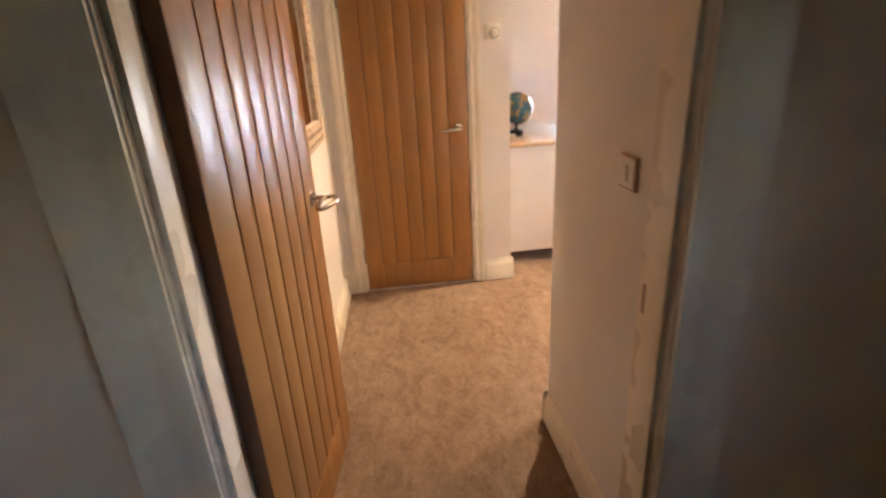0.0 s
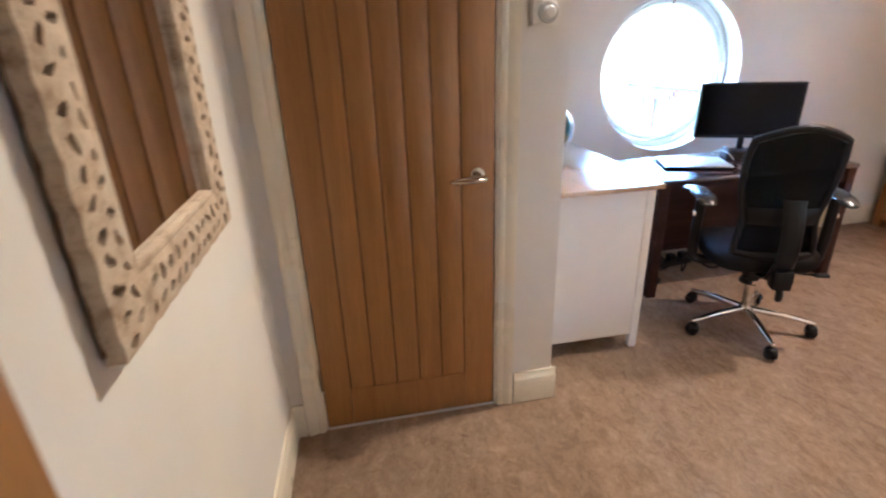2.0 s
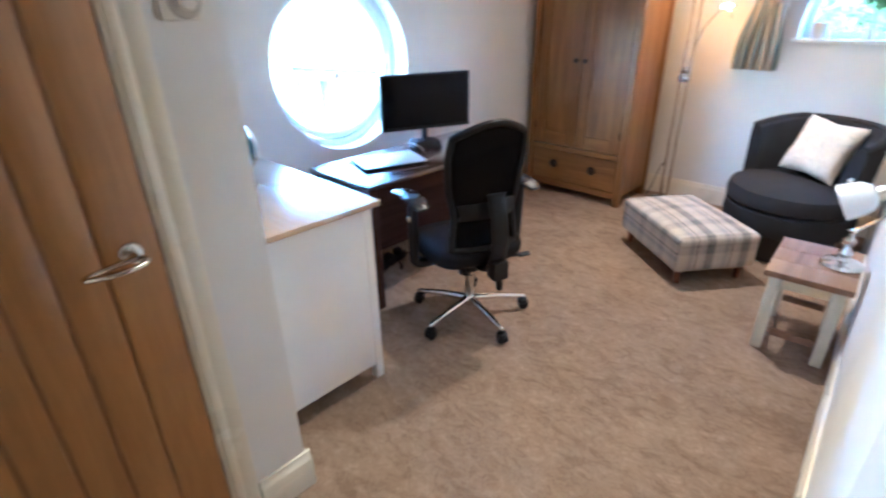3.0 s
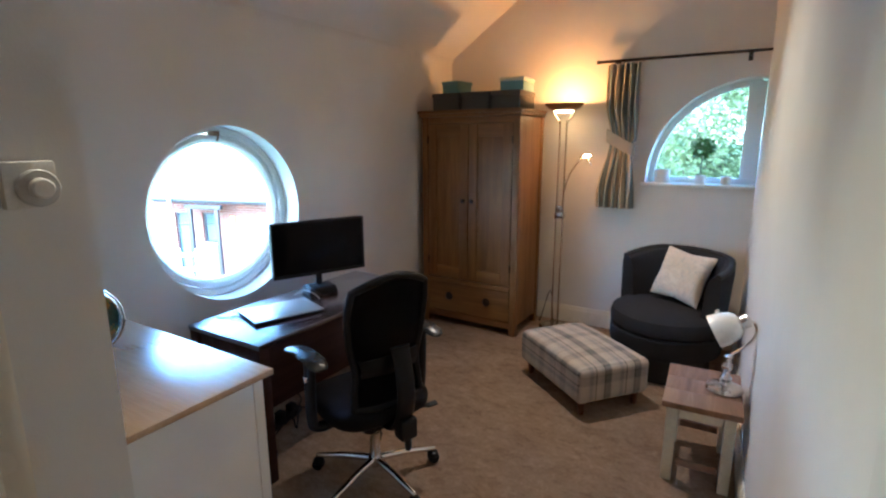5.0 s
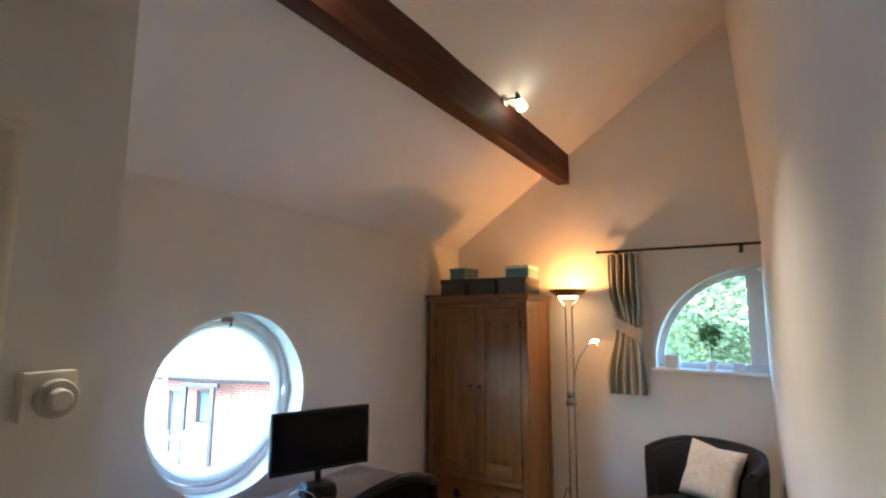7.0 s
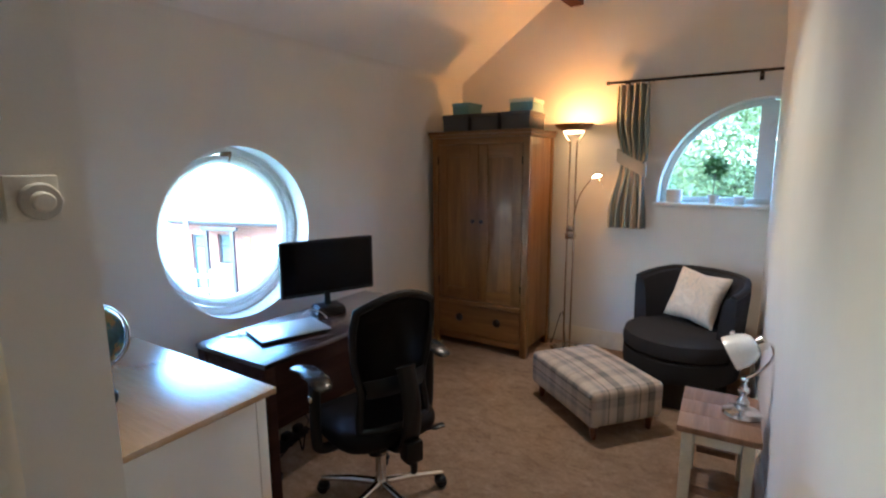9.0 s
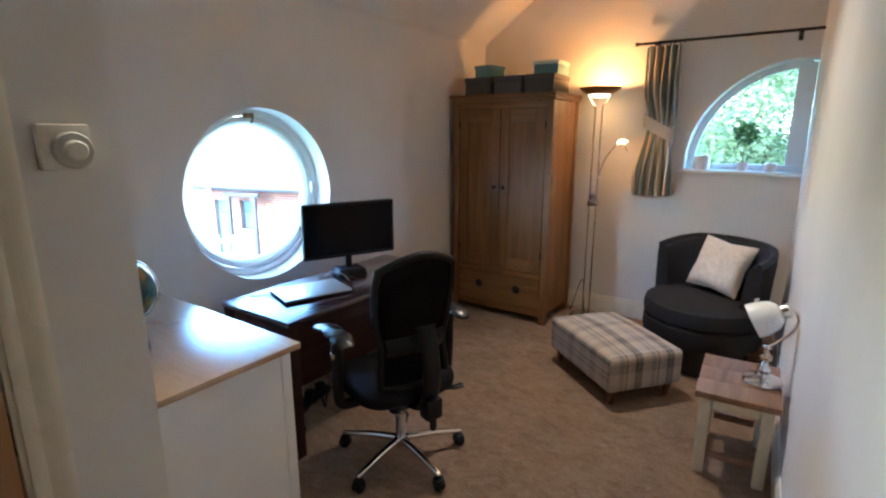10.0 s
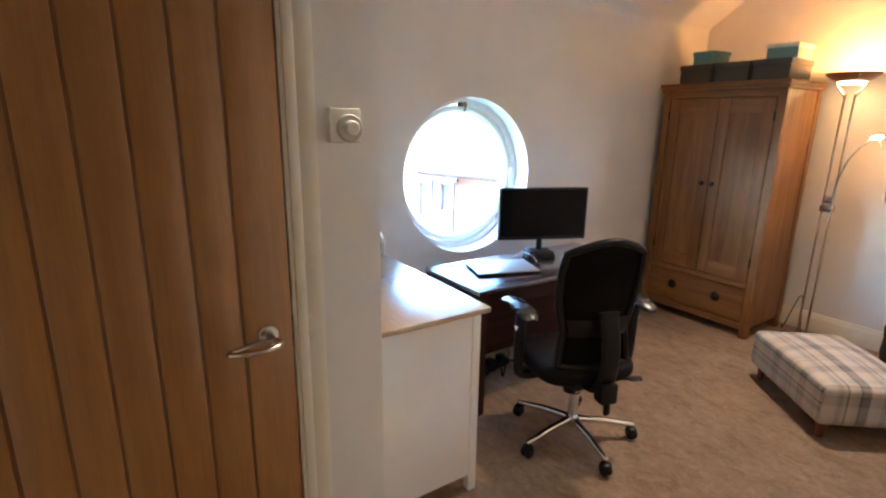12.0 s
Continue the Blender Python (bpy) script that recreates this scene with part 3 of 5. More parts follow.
def door(name, label, m, width, thick=0.04, height=1.985, dark_edge=False):
    """A boarded oak door: stiles, rails and grooved boards. Hinges at its origin, front towards -y."""
    d = thing(name, label, "door", m, kind="structure")
    k = width / 0.716
    # the core shows between boards, coloured dark for the shade there
    part("core", box(0.002, 0.004, 0.012, width - 0.002, thick - 0.004, height - 0.002, 0), GROOVE_SHADE, d)
    cuts = [c * k for c in (0.110, 0.206, 0.302, 0.399, 0.494, 0.592)]
    part("stile", box(0, 0, 0.01, cuts[0] - 0.0035, thick, height, 0.003), OAK, d)
    part("stile", box(cuts[-1] + 0.0035, 0, 0.01, width, thick, height, 0.003), OAK, d)
    part("rail", box(cuts[0] - 0.0034, 0.0004, 0.01, cuts[-1] + 0.0034, thick - 0.0004, 0.182, 0.003), OAK, d)
    part("rail", box(cuts[0] - 0.0034, 0.0004, height - 0.12, cuts[-1] + 0.0034, thick - 0.0004, height, 0.003), OAK, d)
    for a, b_ in zip(cuts, cuts[1:]):
        part("board", box(a + 0.0035, 0.0005, 0.183, b_ - 0.0035, thick - 0.0005, height - 0.121, 0.0045), OAK, d)
    lever(d, width - 0.062, 1.025)
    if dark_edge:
        # thin strip in a darker brown than the door's faces
        part("hinge_edge", box(-0.0025, 0.001, 0.011, -0.0004, thick - 0.001, height - 0.001, 0), EDGE, d, "dark brown hinge edge")
    for z in (0.25, 1.75):
        part("hinge", sweep([(-0.004, -0.004, z - 0.05), (-0.004, -0.004, z + 0.05)], 0.007, 10), NICKEL, d, "steel butt hinge")
    return d


d2 = door("door_2", "closed honey-oak boarded door in a cream frame", place_of(0.115, DOOR_Y + 0.003), 0.698)
part("latch_plate", box(0.6985, 0.002, 0.97, 0.7005, 0.03, 1.06, 0), IRON, d2)
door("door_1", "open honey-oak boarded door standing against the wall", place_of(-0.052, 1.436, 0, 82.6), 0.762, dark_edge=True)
b_ = thing("ceiling_beam", "dark-stained rough timber purlin across the sloping ceiling", "beam", kind="structure")
bm = box(-0.02, 3.79, 2.862, FAR_X - 0.002, 3.905, slope(3.79) + 0.03, 0.008)
bmesh.ops.subdivide_edges(bm, edges=[e for e in bm.edges if e.calc_length() > 1], cuts=70)
for v in bm.verts:
    v.co += Vector((0, noise.noise(v.co * 2.3) * 0.006, noise.noise(v.co * 2.1 + Vector((5, 0, 0))) * 0.006))
part("beam", bm, BEAM, b_)

# ---- windows ----
w1 = thing("window_1", "round white pivot window in a deep reveal", "window", kind="structure")
up = Matrix.Translation((2.42, WIN_Y, 1.206)) @ pose(0, 0, 0, -90, 0, 0)
part("window_frame", lathe([(0.494, 0.13), (0.462, 0.13), (0.456, 0.138), (0.456, 0.20), (0.494, 0.20), (0.494, 0.13)], 72), UPVC, w1, m=up)
part("sash", lathe([(0.452, 0.142), (0.448, 0.136), (0.425, 0.136), (0.408, 0.152), (0.402, 0.165), (0.402, 0.19), (0.452, 0.19), (0.452, 0.142)], 72), UPVC, w1, m=up)
p = part("pane", lathe([(0, 0.172), (0.404, 0.172), (0.404, 0.178), (0, 0.178)], 72), GLASS, w1, m=up)
p.visible_shadow = False
part("catch", box(-0.022, -0.03, -0.015, 0.022, 0.03, 0.015, 0.006), BRONZE, w1, "brass pivot catch", Matrix.Translation((2.42, WIN_Y + 0.115, 1.206 + 0.455)))
part("catch_hook", sweep(bend([(2.42, WIN_Y + 0.10, 1.659), (2.42, WIN_Y + 0.075, 1.644), (2.42, WIN_Y + 0.085, 1.62)]), 0.006, 10), BRONZE, w1)
part("hinge_knuckle", box(-0.012, -0.012, -0.03, 0.012, 0.012, 0.03, 0.004), UPVC, w1, "white pivot", Matrix.Translation((2.42 + 0.452, WIN_Y + 0.125, 1.206)))

w2 = thing("window_2", "quarter-round white framed window in the gable", "window", kind="structure")


def arch_ring(r_out, r_in, x0, x1):
    outer = [(2.41 + r_out * math.cos(a), 1.33 + r_out * math.sin(a)) for a in [radians(d) for d in range(0, 92, 3)]]
    inner = [(2.41 + r_in * math.cos(a), 1.33 + r_in * math.sin(a)) for a in [radians(d) for d in range(90, -1, -3)]]
    loop = [(2.41 + r_out, 1.30)] + outer + inner + [(2.41 + r_in, 1.30)]
    return plate(loop, [], lambda u, v, w: Vector((x0 + w, u, v)), x1 - x0)


part("window_frame", arch_ring(0.724, 0.703, FAR_X + 0.12, FAR_X + 0.18), UPVC, w2)
part("sash", arch_ring(0.702, 0.678, FAR_X + 0.128, FAR_X + 0.172), UPVC, w2)
part("mullion", box(FAR_X + 0.11, 2.3785, 1.331, FAR_X + 0.18, 2.488, 2.035, 0.006), UPVC, w2)
part("bottom_rail", box(FAR_X + 0.125, 2.378, 1.287, FAR_X + 0.178, 3.13, 1.33, 0.005), UPVC, w2)
part("window_sill", box(FAR_X - 0.035, 2.378, 1.262, FAR_X + 0.125, 3.165, 1.286, 0.006), UPVC, w2, "white painted sill board")
p = part("pane", box(FAR_X + 0.148, 2.376, 1.331, FAR_X + 0.152, 3.085, 2.01, 0), GLASS, w2)
p.visible_shadow = False

# ---- corridor fittings ----
sw = thing("light_switch", "brass-edged square light switch on the corridor wall", "light switch", pose(0.864, 1.575, 1.168, 0, 0, 0))
part("plate", box(-0.008, -0.041, -0.041, 0, 0.041, 0.041, 0.003), BRONZE, sw, "bronze rim")
part("face", box(-0.0105, -0.036, -0.036, -0.0075, 0.036, 0.036, 0.002), PLASTIC, sw)
part("rocker", box(-0.016, -0.01, -0.018, -0.010, 0.01, 0.018, 0.003), PLASTIC, sw)
th = thing("thermostat", "white square room thermostat with a round dial", "thermostat", pose(0.968, DOOR_Y, 1.545))
part("case", box(-0.042, -0.026, -0.042, 0.042, 0, 0.042, 0.005), PLASTIC, th)
part("ring", lathe([(0, 0), (0.034, 0), (0.034, 0.008), (0.031, 0.012), (0.021, 0.013), (0, 0.013)], 40), DIAL, th, "grey dial ring", pose(0.008, -0.025, -0.006, 90, 0, 0))
part("knob", lathe([(0, 0), (0.019, 0), (0.018, 0.014), (0.015, 0.017), (0, 0.018)], 32), PLASTIC, th, m=pose(0.008, -0.037, -0.006, 90, 0, 0))


def mirror():
    """A tall mirror in a pierced, whitewashed carved frame; its back on x = 0, facing +x."""
    t = thing("wall_mirror_frame", "tall mirror in a whitewashed carved wooden frame", "mirror", pose(-0.049, 2.815, 1.072, 0, 0, -2.4))
    hw, h, f_ = 0.315, 1.05, 0.105
    rng = random.Random(4)
    part("mirror_glass", box(0.016, -hw + f_ - 0.004, f_ - 0.004, 0.02, hw - f_ + 0.004, h - f_ + 0.004, 0), MIRROR, t)
    part("backing", box(0.001, -hw + 0.008, 0.008, 0.0095, hw - 0.008, h - 0.008, 0), EDGE, t, "dark backing board")

    def rail(u0, v0, u1, v1):
        """One side of the frame: a wavy-edged slab with leaf-shaped piercings."""
        along_v = (v1 - v0) > (u1 - u0)
        length, wide = ((v1 - v0), (u1 - u0)) if along_v else ((u1 - u0), (v1 - v0))
        n = int(length / 0.02)
        outer = [(i / n * length, 0.003 * math.sin(i * 1.9)) for i in range(n + 1)] + [(length * (1 - i / n), wide) for i in range(n + 1)]
        holes = []
        s = 0.022
        while s < length - 0.022:
            for c in (0.30, 0.71):
                a, l, w = rng.uniform(0.2, 2.9), rng.uniform(0.011, 0.0165), rng.uniform(0.006, 0.0095)
                cs, cw = s + rng.uniform(-0.002, 0.002) + (0.019 if c > 0.5 else 0), wide * c
                k3 = rng.uniform(0, 6)
                holes.append([(cs + (math.cos(q) * l * math.cos(a) - math.sin(q) * w * math.sin(a)) * (1 + 0.28 * math.sin(3 * q + k3)),
                               cw + (math.cos(q) * l * math.sin(a) + math.sin(q) * w * math.cos(a)) * (1 + 0.28 * math.sin(2 * q + k3)))
                              for q in [2 * math.pi * i / 10 for i in range(10)]])
            s += 0.0385 + rng.uniform(-0.002, 0.004)
        if along_v:
            bm = plate(outer, holes, lambda p, q, w: Vector((0.010 + w + 0.006 * math.sin(q / wide * 3.1), u0 + q, v0 + p)), 0.026)
        else:
            bm = plate(outer, holes, lambda p, q, w: Vector((0.010 + w + 0.006 * math.sin(q / wide * 3.1), u0 + p, v0 + q)), 0.026)
        return bm

    part("frame_side", rail(-hw, 0, -hw + f_ - 0.012, h), CARVED, t)
    part("frame_side", rail(hw - f_ + 0.012, 0, hw, h), CARVED, t)
    part("frame_rail", rail(-hw + f_ - 0.012, 0, hw - f_ + 0.012, f_ - 0.012), CARVED, t)
    part("frame_rail", rail(-hw + f_ - 0.012, h - f_ + 0.012, hw - f_ + 0.012, h), CARVED, t)
    for u in (-hw + f_ - 0.006, hw - f_ + 0.006):
        part("bead", box(0.018, u - 0.006, f_ - 0.012, 0.036, u + 0.006, h - f_ + 0.012, 0.003), CARVED, t)
    for v in (f_ - 0.006, h - f_ + 0.006):
        part("bead", box(0.018, -hw + f_ - 0.012, v - 0.006, 0.0355, hw - f_ + 0.012, v + 0.006, 0.003), CARVED, t)


mirror()


# ---- study furniture ----
def cabinet():
    """White drawer cabinet; its plain end faces the corridor."""
    t = thing("white_cabinet", "white lacquered cabinet with a plain end panel", "cabinet")
    part("end_panel", box(1.115, 3.79, 0.075, 1.605, 3.808, 0.837, 0.002), WHITE, t)
    part("front_post", box(1.598, 3.783, 0, 1.636, 3.822, 0.837, 0.003), WHITE, t)
    part("back_post", box(1.092, 3.79, 0, 1.114, 3.82, 0.837, 0.003), WHITE, t)
    part("side_panel", box(1.092, 3.821, 0.075, 1.112, 4.84, 0.837, 0.002), WHITE, t)
    part("post", box(1.598, 4.81, 0, 1.636, 4.85, 0.837, 0.003), WHITE, t)
    part("far_panel", box(1.115, 4.822, 0.075, 1.597, 4.84, 0.837, 0.002), WHITE, t)
    part("floor_panel", box(1.115, 3.81, 0.075, 1.6, 4.82, 0.093, 0), WHITE, t)
    for i in range(2):
        y0 = 3.828 + i * 0.492
        for j in range(3):
            z0 = 0.1 + j * 0.242
            dr = part("drawer_front", box(1.60, y0, z0, 1.622, y0 + 0.485, z0 + 0.236, 0.003), WHITE, t)
            part("knob", lathe([(0, 0), (0.006, 0), (0.006, 0.012), (0.014, 0.018), (0.012, 0.026), (0, 0.028)], 20), NICKEL, dr, m=pose(1.622, y0 + 0.24, z0 + 0.12, 0, 90, 0))
    part("cabinet_top", box(1.09, 3.73, 0.838, 1.642, 4.86, 0.860, 0.002), BEECH, t, "oak-effect laminate top")


cabinet()


def globe(m):
    t = thing("desk_globe", "small political globe on a dark stand", "globe", m)
    part("base", lathe([(0, 0), (0.055, 0), (0.056, 0.008), (0.045, 0.014), (0.016, 0.022), (0.010, 0.03), (0.009, 0.06), (0, 0.062)], 32), BLACK, t)
    arcp = [(0.0, 0.122 * math.sin(a), 0.175 - 0.122 * math.cos(a)) for a in [radians(d) for d in range(-12, 172, 8)]]
    part("meridian", sweep(arcp, 0.0035, 10), CHROME, t, "silver meridian arm")
    part("ball", lathe([(0.115 * math.sin(math.pi * i / 28), -0.115 * math.cos(math.pi * i / 28)) for i in range(29)], 48), GLOBE, t, m=pose(0, 0, 0.175, 23, 0, 0))


globe(place_of(1.305, 4.25, 0.860, -120))
bm = lathe([(0, 0), (0.022, 0), (0.026, 0.012), (0.026, 0.03), (0.02, 0.036), (0, 0.037)], 24)
solid("tape_dispenser", bm, BLACK, "small black round desk gadget on the cabinet", "desk gadget", m=place_of(1.285, 4.09, 0.860))


def desk():
    t = thing("desk", "dark walnut writing desk with square legs", "desk")
    x0, y0, x1, y1, z = 1.957, 4.21, 3.22, 4.74, 0.718
    part("desktop", box(x0, y0, z - 0.024, x1, y1, z, 0.003), DESK, t)
    part("apron", box(x0 + 0.06, y0 + 0.02, z - 0.11, x1 - 0.06, y0 + 0.038, z - 0.0245, 0.002), DESK_SHADED, t)
    part("apron", box(x0 + 0.06, y1 - 0.038, z - 0.11, x1 - 0.06, y1 - 0.02, z - 0.0245, 0.002), DESK_SHADED, t)
    part("apron", box(x0 + 0.02, y0 + 0.07, z - 0.11, x0 + 0.038, y1 - 0.07, z - 0.0245, 0.002), DESK_SHADED, t)
    part("apron", box(x1 - 0.038, y0 + 0.07, z - 0.11, x1 - 0.02, y1 - 0.07, z - 0.0245, 0.002), DESK_SHADED, t)
    part("back_panel", box(x0 + 0.065, y1 - 0.058, 0.07, x1 - 0.065, y1 - 0.04, z - 0.0245, 0.002), DESK_SHADED, t)
    for x in (x0 + 0.005, x1 - 0.06):
        for y in (y0 + 0.005, y1 - 0.06):
            part("leg", box(x, y, 0, x + 0.055, y + 0.055, z - 0.0245, 0.003), DESK_SHADED, t)


desk()


def monitor(m, w, h):
    t = thing("monitor", "black flat-screen monitor, switched off, on the desk", "monitor", m)
    z0 = 0.128
    part("housing", box(-w / 2, 0.001, z0, w / 2, 0.035, z0 + h, 0.006), BLACK, t)
    part("bezel", plate([(-w / 2, z0), (w / 2, z0), (w / 2, z0 + h), (-w / 2, z0 + h)],
                        [[(-w / 2 + 0.012, z0 + 0.018), (w / 2 - 0.012, z0 + 0.018), (w / 2 - 0.012, z0 + h - 0.012), (-w / 2 + 0.012, z0 + h - 0.012)]],
                        lambda u, v, q: Vector((u, -0.004 + q, v)), 0.006), BLACK, t)
    part("screen", box(-w / 2 + 0.011, -0.001, z0 + 0.017, w / 2 - 0.011, 0.004, z0 + h - 0.011, 0), SCREEN, t)
    part("neck", box(-0.018, 0.036, 0.05, 0.018, 0.056, z0 + 0.12, 0.006), BLACK, t)
    foot = box(-0.095, -0.035, 0, 0.095, 0.115, 0.052, 0.0)
    for v in foot.verts:
        if v.co.z > 0.03:
            v.co.x, v.co.y = v.co.x * 0.86, 0.04 + (v.co.y - 0.04) * 0.8
    bmesh.ops.bevel(foot, geom=foot.edges[:], offset=0.014, segments=4, profile=0.5, affect="EDGES")
    part("foot", foot, BLACK, t)


monitor(place_of(2.685, 4.53, 0.718, -23.5), 0.565, 0.322)
lp = thing("laptop", "closed silver laptop lying on the desk", "laptop", place_of(2.318, 4.47, 0.7185, -19))
part("base", box(-0.185, -0.125, 0.002, 0.185, 0.125, 0.016, 0.004), BLACK, lp)
part("lid", box(-0.185, -0.125, 0.0165, 0.185, 0.125, 0.024, 0.005), SILVER, lp)
for x in (-0.15, 0.15):
    for y in (-0.1, 0.1):
        part("foot", box(x - 0.01, y - 0.006, 0, x + 0.01, y + 0.006, 0.002, 0), BLACK, lp)
solid("cable", sweep(bend([(2.56, 4.43, 0.740), (2.545, 4.46, 0.773), (2.53, 4.53, 0.783), (2.545, 4.61, 0.74), (2.6, 4.65, 0.726), (2.72, 4.63, 0.724), (2.9, 4.69, 0.724)]), 0.0028, 8),
      CABLE, "white charging cable coiled beside the monitor", "cable")
solid("cable", sweep(bend([(2.62, 4.41, 0.726), (2.59, 4.47, 0.76), (2.60, 4.57, 0.793), (2.66, 4.66, 0.730), (2.8, 4.71, 0.723)]), 0.0035, 8),
      IRON, "black monitor cable looped on the desk", "cable")
solid("cable", sweep(bend([(2.17, 4.57, 0.721), (2.13, 4.62, 0.734), (2.16, 4.67, 0.730), (2.22, 4.66, 0.722), (2.20, 4.61, 0.730), (2.12, 4.66, 0.722), (2.10, 4.71, 0.722)]), 0.0032, 8),
      CABLE, "short white lead curled on the desk behind the laptop", "cable")
pl = thing("power_strip", "black extension lead on the carpet under the desk", "extension lead", place_of(2.36, 4.60, 0.0, 10))
part("strip", box(-0.17, -0.03, 0, 0.17, 0.03, 0.04, 0.006), BLACK, pl)
for i in range(3):
    part("plug", box(-0.12 + i * 0.1, -0.022, 0.0405, -0.07 + i * 0.1, 0.022, 0.08, 0.006), BLACK, pl)
part("lead", sweep(bend([(0.17, 0, 0.02), (0.28, 0.06, 0.01), (0.35, 0.16, 0.01), (0.33, 0.27, 0.08), (0.31, 0.30, 0.3)]), 0.004, 8), BLACK, pl)

for a, b3, label in (((2.06, 4.40, 0.006), (2.42, 4.62, 0.006), "black cable coiled on the carpet under the desk"),
                     ((2.12, 4.62, 0.006), (2.66, 4.50, 0.006), "black mains lead trailing on the carpet")):
    rng = random.Random(len(label))
    pts = [Vector(a).lerp(Vector(b3), k / 7) + Vector((rng.uniform(-0.06, 0.06), rng.uniform(-0.07, 0.07), rng.uniform(0, 0.05) * (k % 2))) for k in range(8)]
    solid("cable", sweep(bend([tuple(p) for p in pts]), 0.0055, 8), BLACK, label, "cable")
ad = thing("power_adapter", "black laptop power adapter on the carpet", "adapter", place_of(2.08, 4.36, 0.0, 35))
part("brick_body", box(-0.07, -0.03, 0, 0.07, 0.03, 0.032, 0.008), BLACK, ad)
part("lead", sweep(bend([(0.07, 0, 0.016), (0.14, 0.03, 0.01), (0.18, 0.12, 0.008), (0.12, 0.2, 0.008)]), 0.004, 8), BLACK, ad)


def office_chair(m):
    """Faces +y; the hub stands at the origin."""
    t = thing("office_chair", "black mesh-backed office chair on a chrome five-star base", "office chair", m)
    part("hub", lathe([(0, 0.075), (0.035, 0.075), (0.038, 0.10), (0.030, 0.125), (0, 0.125)], 28), CHROME, t)
    for k in range(5):
        a = radians(72 * k - 15)
        c, s = math.cos(a), math.sin(a)
        leg = part("base_leg", sweep([(0.03 * c, 0.03 * s, 0.105), (0.16 * c, 0.16 * s, 0.098), (0.30 * c, 0.30 * s, 0.078), (0.312 * c, 0.312 * s, 0.076)], [0.019, 0.017, 0.013, 0.010], 12), CHROME, t)
        cs = part("caster", lathe([(0, -0.011), (0.020, -0.011), (0.027, -0.007), (0.028, 0), (0.027, 0.007), (0.020, 0.011), (0, 0.011)], 24), BLACK, t,
                  m=Matrix.Translation((0.305 * c - 0.012 * s, 0.305 * s + 0.012 * c, 0.028)) @ pose(0, 0, 0, 90, 0, math.degrees(a)))
        part("caster", lathe([(0, -0.009), (0.020, -0.009), (0.027, -0.006), (0.028, 0), (0.027, 0.006), (0.020, 0.009), (0, 0.009)], 24), BLACK, t,
             m=Matrix.Translation((0.305 * c + 0.012 * s, 0.305 * s - 0.012 * c, 0.028)) @ pose(0, 0, 0, 90, 0, math.degrees(a)))
        part("caster_hood", lathe([(0, 0.032), (0.026, 0.034), (0.030, 0.044), (0.024, 0.058), (0.010, 0.064), (0, 0.064)], 20), BLACK, t, m=Matrix.Translation((0.303 * c, 0.303 * s, 0)))
    part("gas_lift", lathe([(0, 0.12), (0.025, 0.12), (0.025, 0.25), (0.019, 0.252), (0.0185, 0.36), (0, 0.36)], 24), CHROME, t)
    part("mechanism", box(-0.07, -0.16, 0.345, 0.07, 0.10, 0.395, 0.012), BLACK, t)
    part("lever", sweep(bend([(0.05, 0.02, 0.36), (0.16, 0.03, 0.355), (0.23, 0.03, 0.34)]), [0.006] * 12 + [0.012], 10), BLACK, t)
    part("tension_knob", lathe([(0, 0), (0.028, 0), (0.030, 0.03), (0.024, 0.05), (0, 0.05)], 20), BLACK, t, m=pose(0.0, -0.06, 0.30))
    part("tension_knob", lathe([(0, 0), (0.022, 0), (0.024, 0.05), (0.016, 0.06), (0, 0.06)], 20), BLACK, t, m=pose(0.09, -0.12, 0.325, 0, 90, 0))
    # seat: a rounded cushion with a waterfall front
    bm = bmesh.new()
    n, rows = 44, 10
    prev = None
    for j in range(rows + 1):
        q = j / rows
        z = 0.395 + 0.10 * q
        k = (1 - abs(2 * q - 1) ** 3.2 * 0.16)
        ring = []
        for i in range(n):
            a = 2 * math.pi * i / n
            ca, sa = math.cos(a), math.sin(a)
            x = 0.25 * k * math.copysign(abs(ca) ** 0.55, ca)
            y = 0.01 + 0.245 * k * math.copysign(abs(sa) ** 0.55, sa)
            ring.append(bm.verts.new((x, y, z - 0.03 * max(0, (y - 0.08) / 0.17) ** 2 * q)))
        if prev:
            for i in range(n):
                bm.faces.new((prev[i], prev[(i + 1) % n], ring[(i + 1) % n], ring[i]))
        else:
            bm.faces.new(ring)
        prev = ring
    top = [bm.verts.new((v.co.x * 0.6, v.co.y * 0.6, 0.493)) for v in prev]
    for i in range(n):
        bm.faces.new((prev[i], prev[(i + 1) % n], top[(i + 1) % n], top[i]))
    bm.faces.new(top)
    part("seat", bm, LEATHER, t)

    def back_at(u, v):
        """u across -1..1, v up 0..1."""
        wide = 0.168 + 0.03 * v - 0.024 * math.exp(-((v - 0.3) / 0.16) ** 2) - 0.022 * max(0, v - 0.8) / 0.2
        return Vector((u * wide, -0.225 - 0.055 * v + 0.045 * u * u + 0.035 * math.sin(v * 2.6), 0.492 + 0.59 * v - 0.03 * u * u * v))

    bm = bmesh.new()
    g = [[bm.verts.new(back_at(-0.96 + 1.92 * i / 16, 0.03 + 0.94 * j / 18)) for j in range(19)] for i in range(17)]
    h = [[bm.verts.new(v.co + Vector((0, 0.012, 0))) for v in row] for row in g]
    for i in range(16):
        for j in range(18):
            bm.faces.new((g[i][j], g[i + 1][j], g[i + 1][j + 1], g[i][j + 1]))
            bm.faces.new((h[i][j], h[i + 1][j], h[i + 1][j + 1], h[i][j + 1]))
    part("mesh_back", bm, MESH, t)
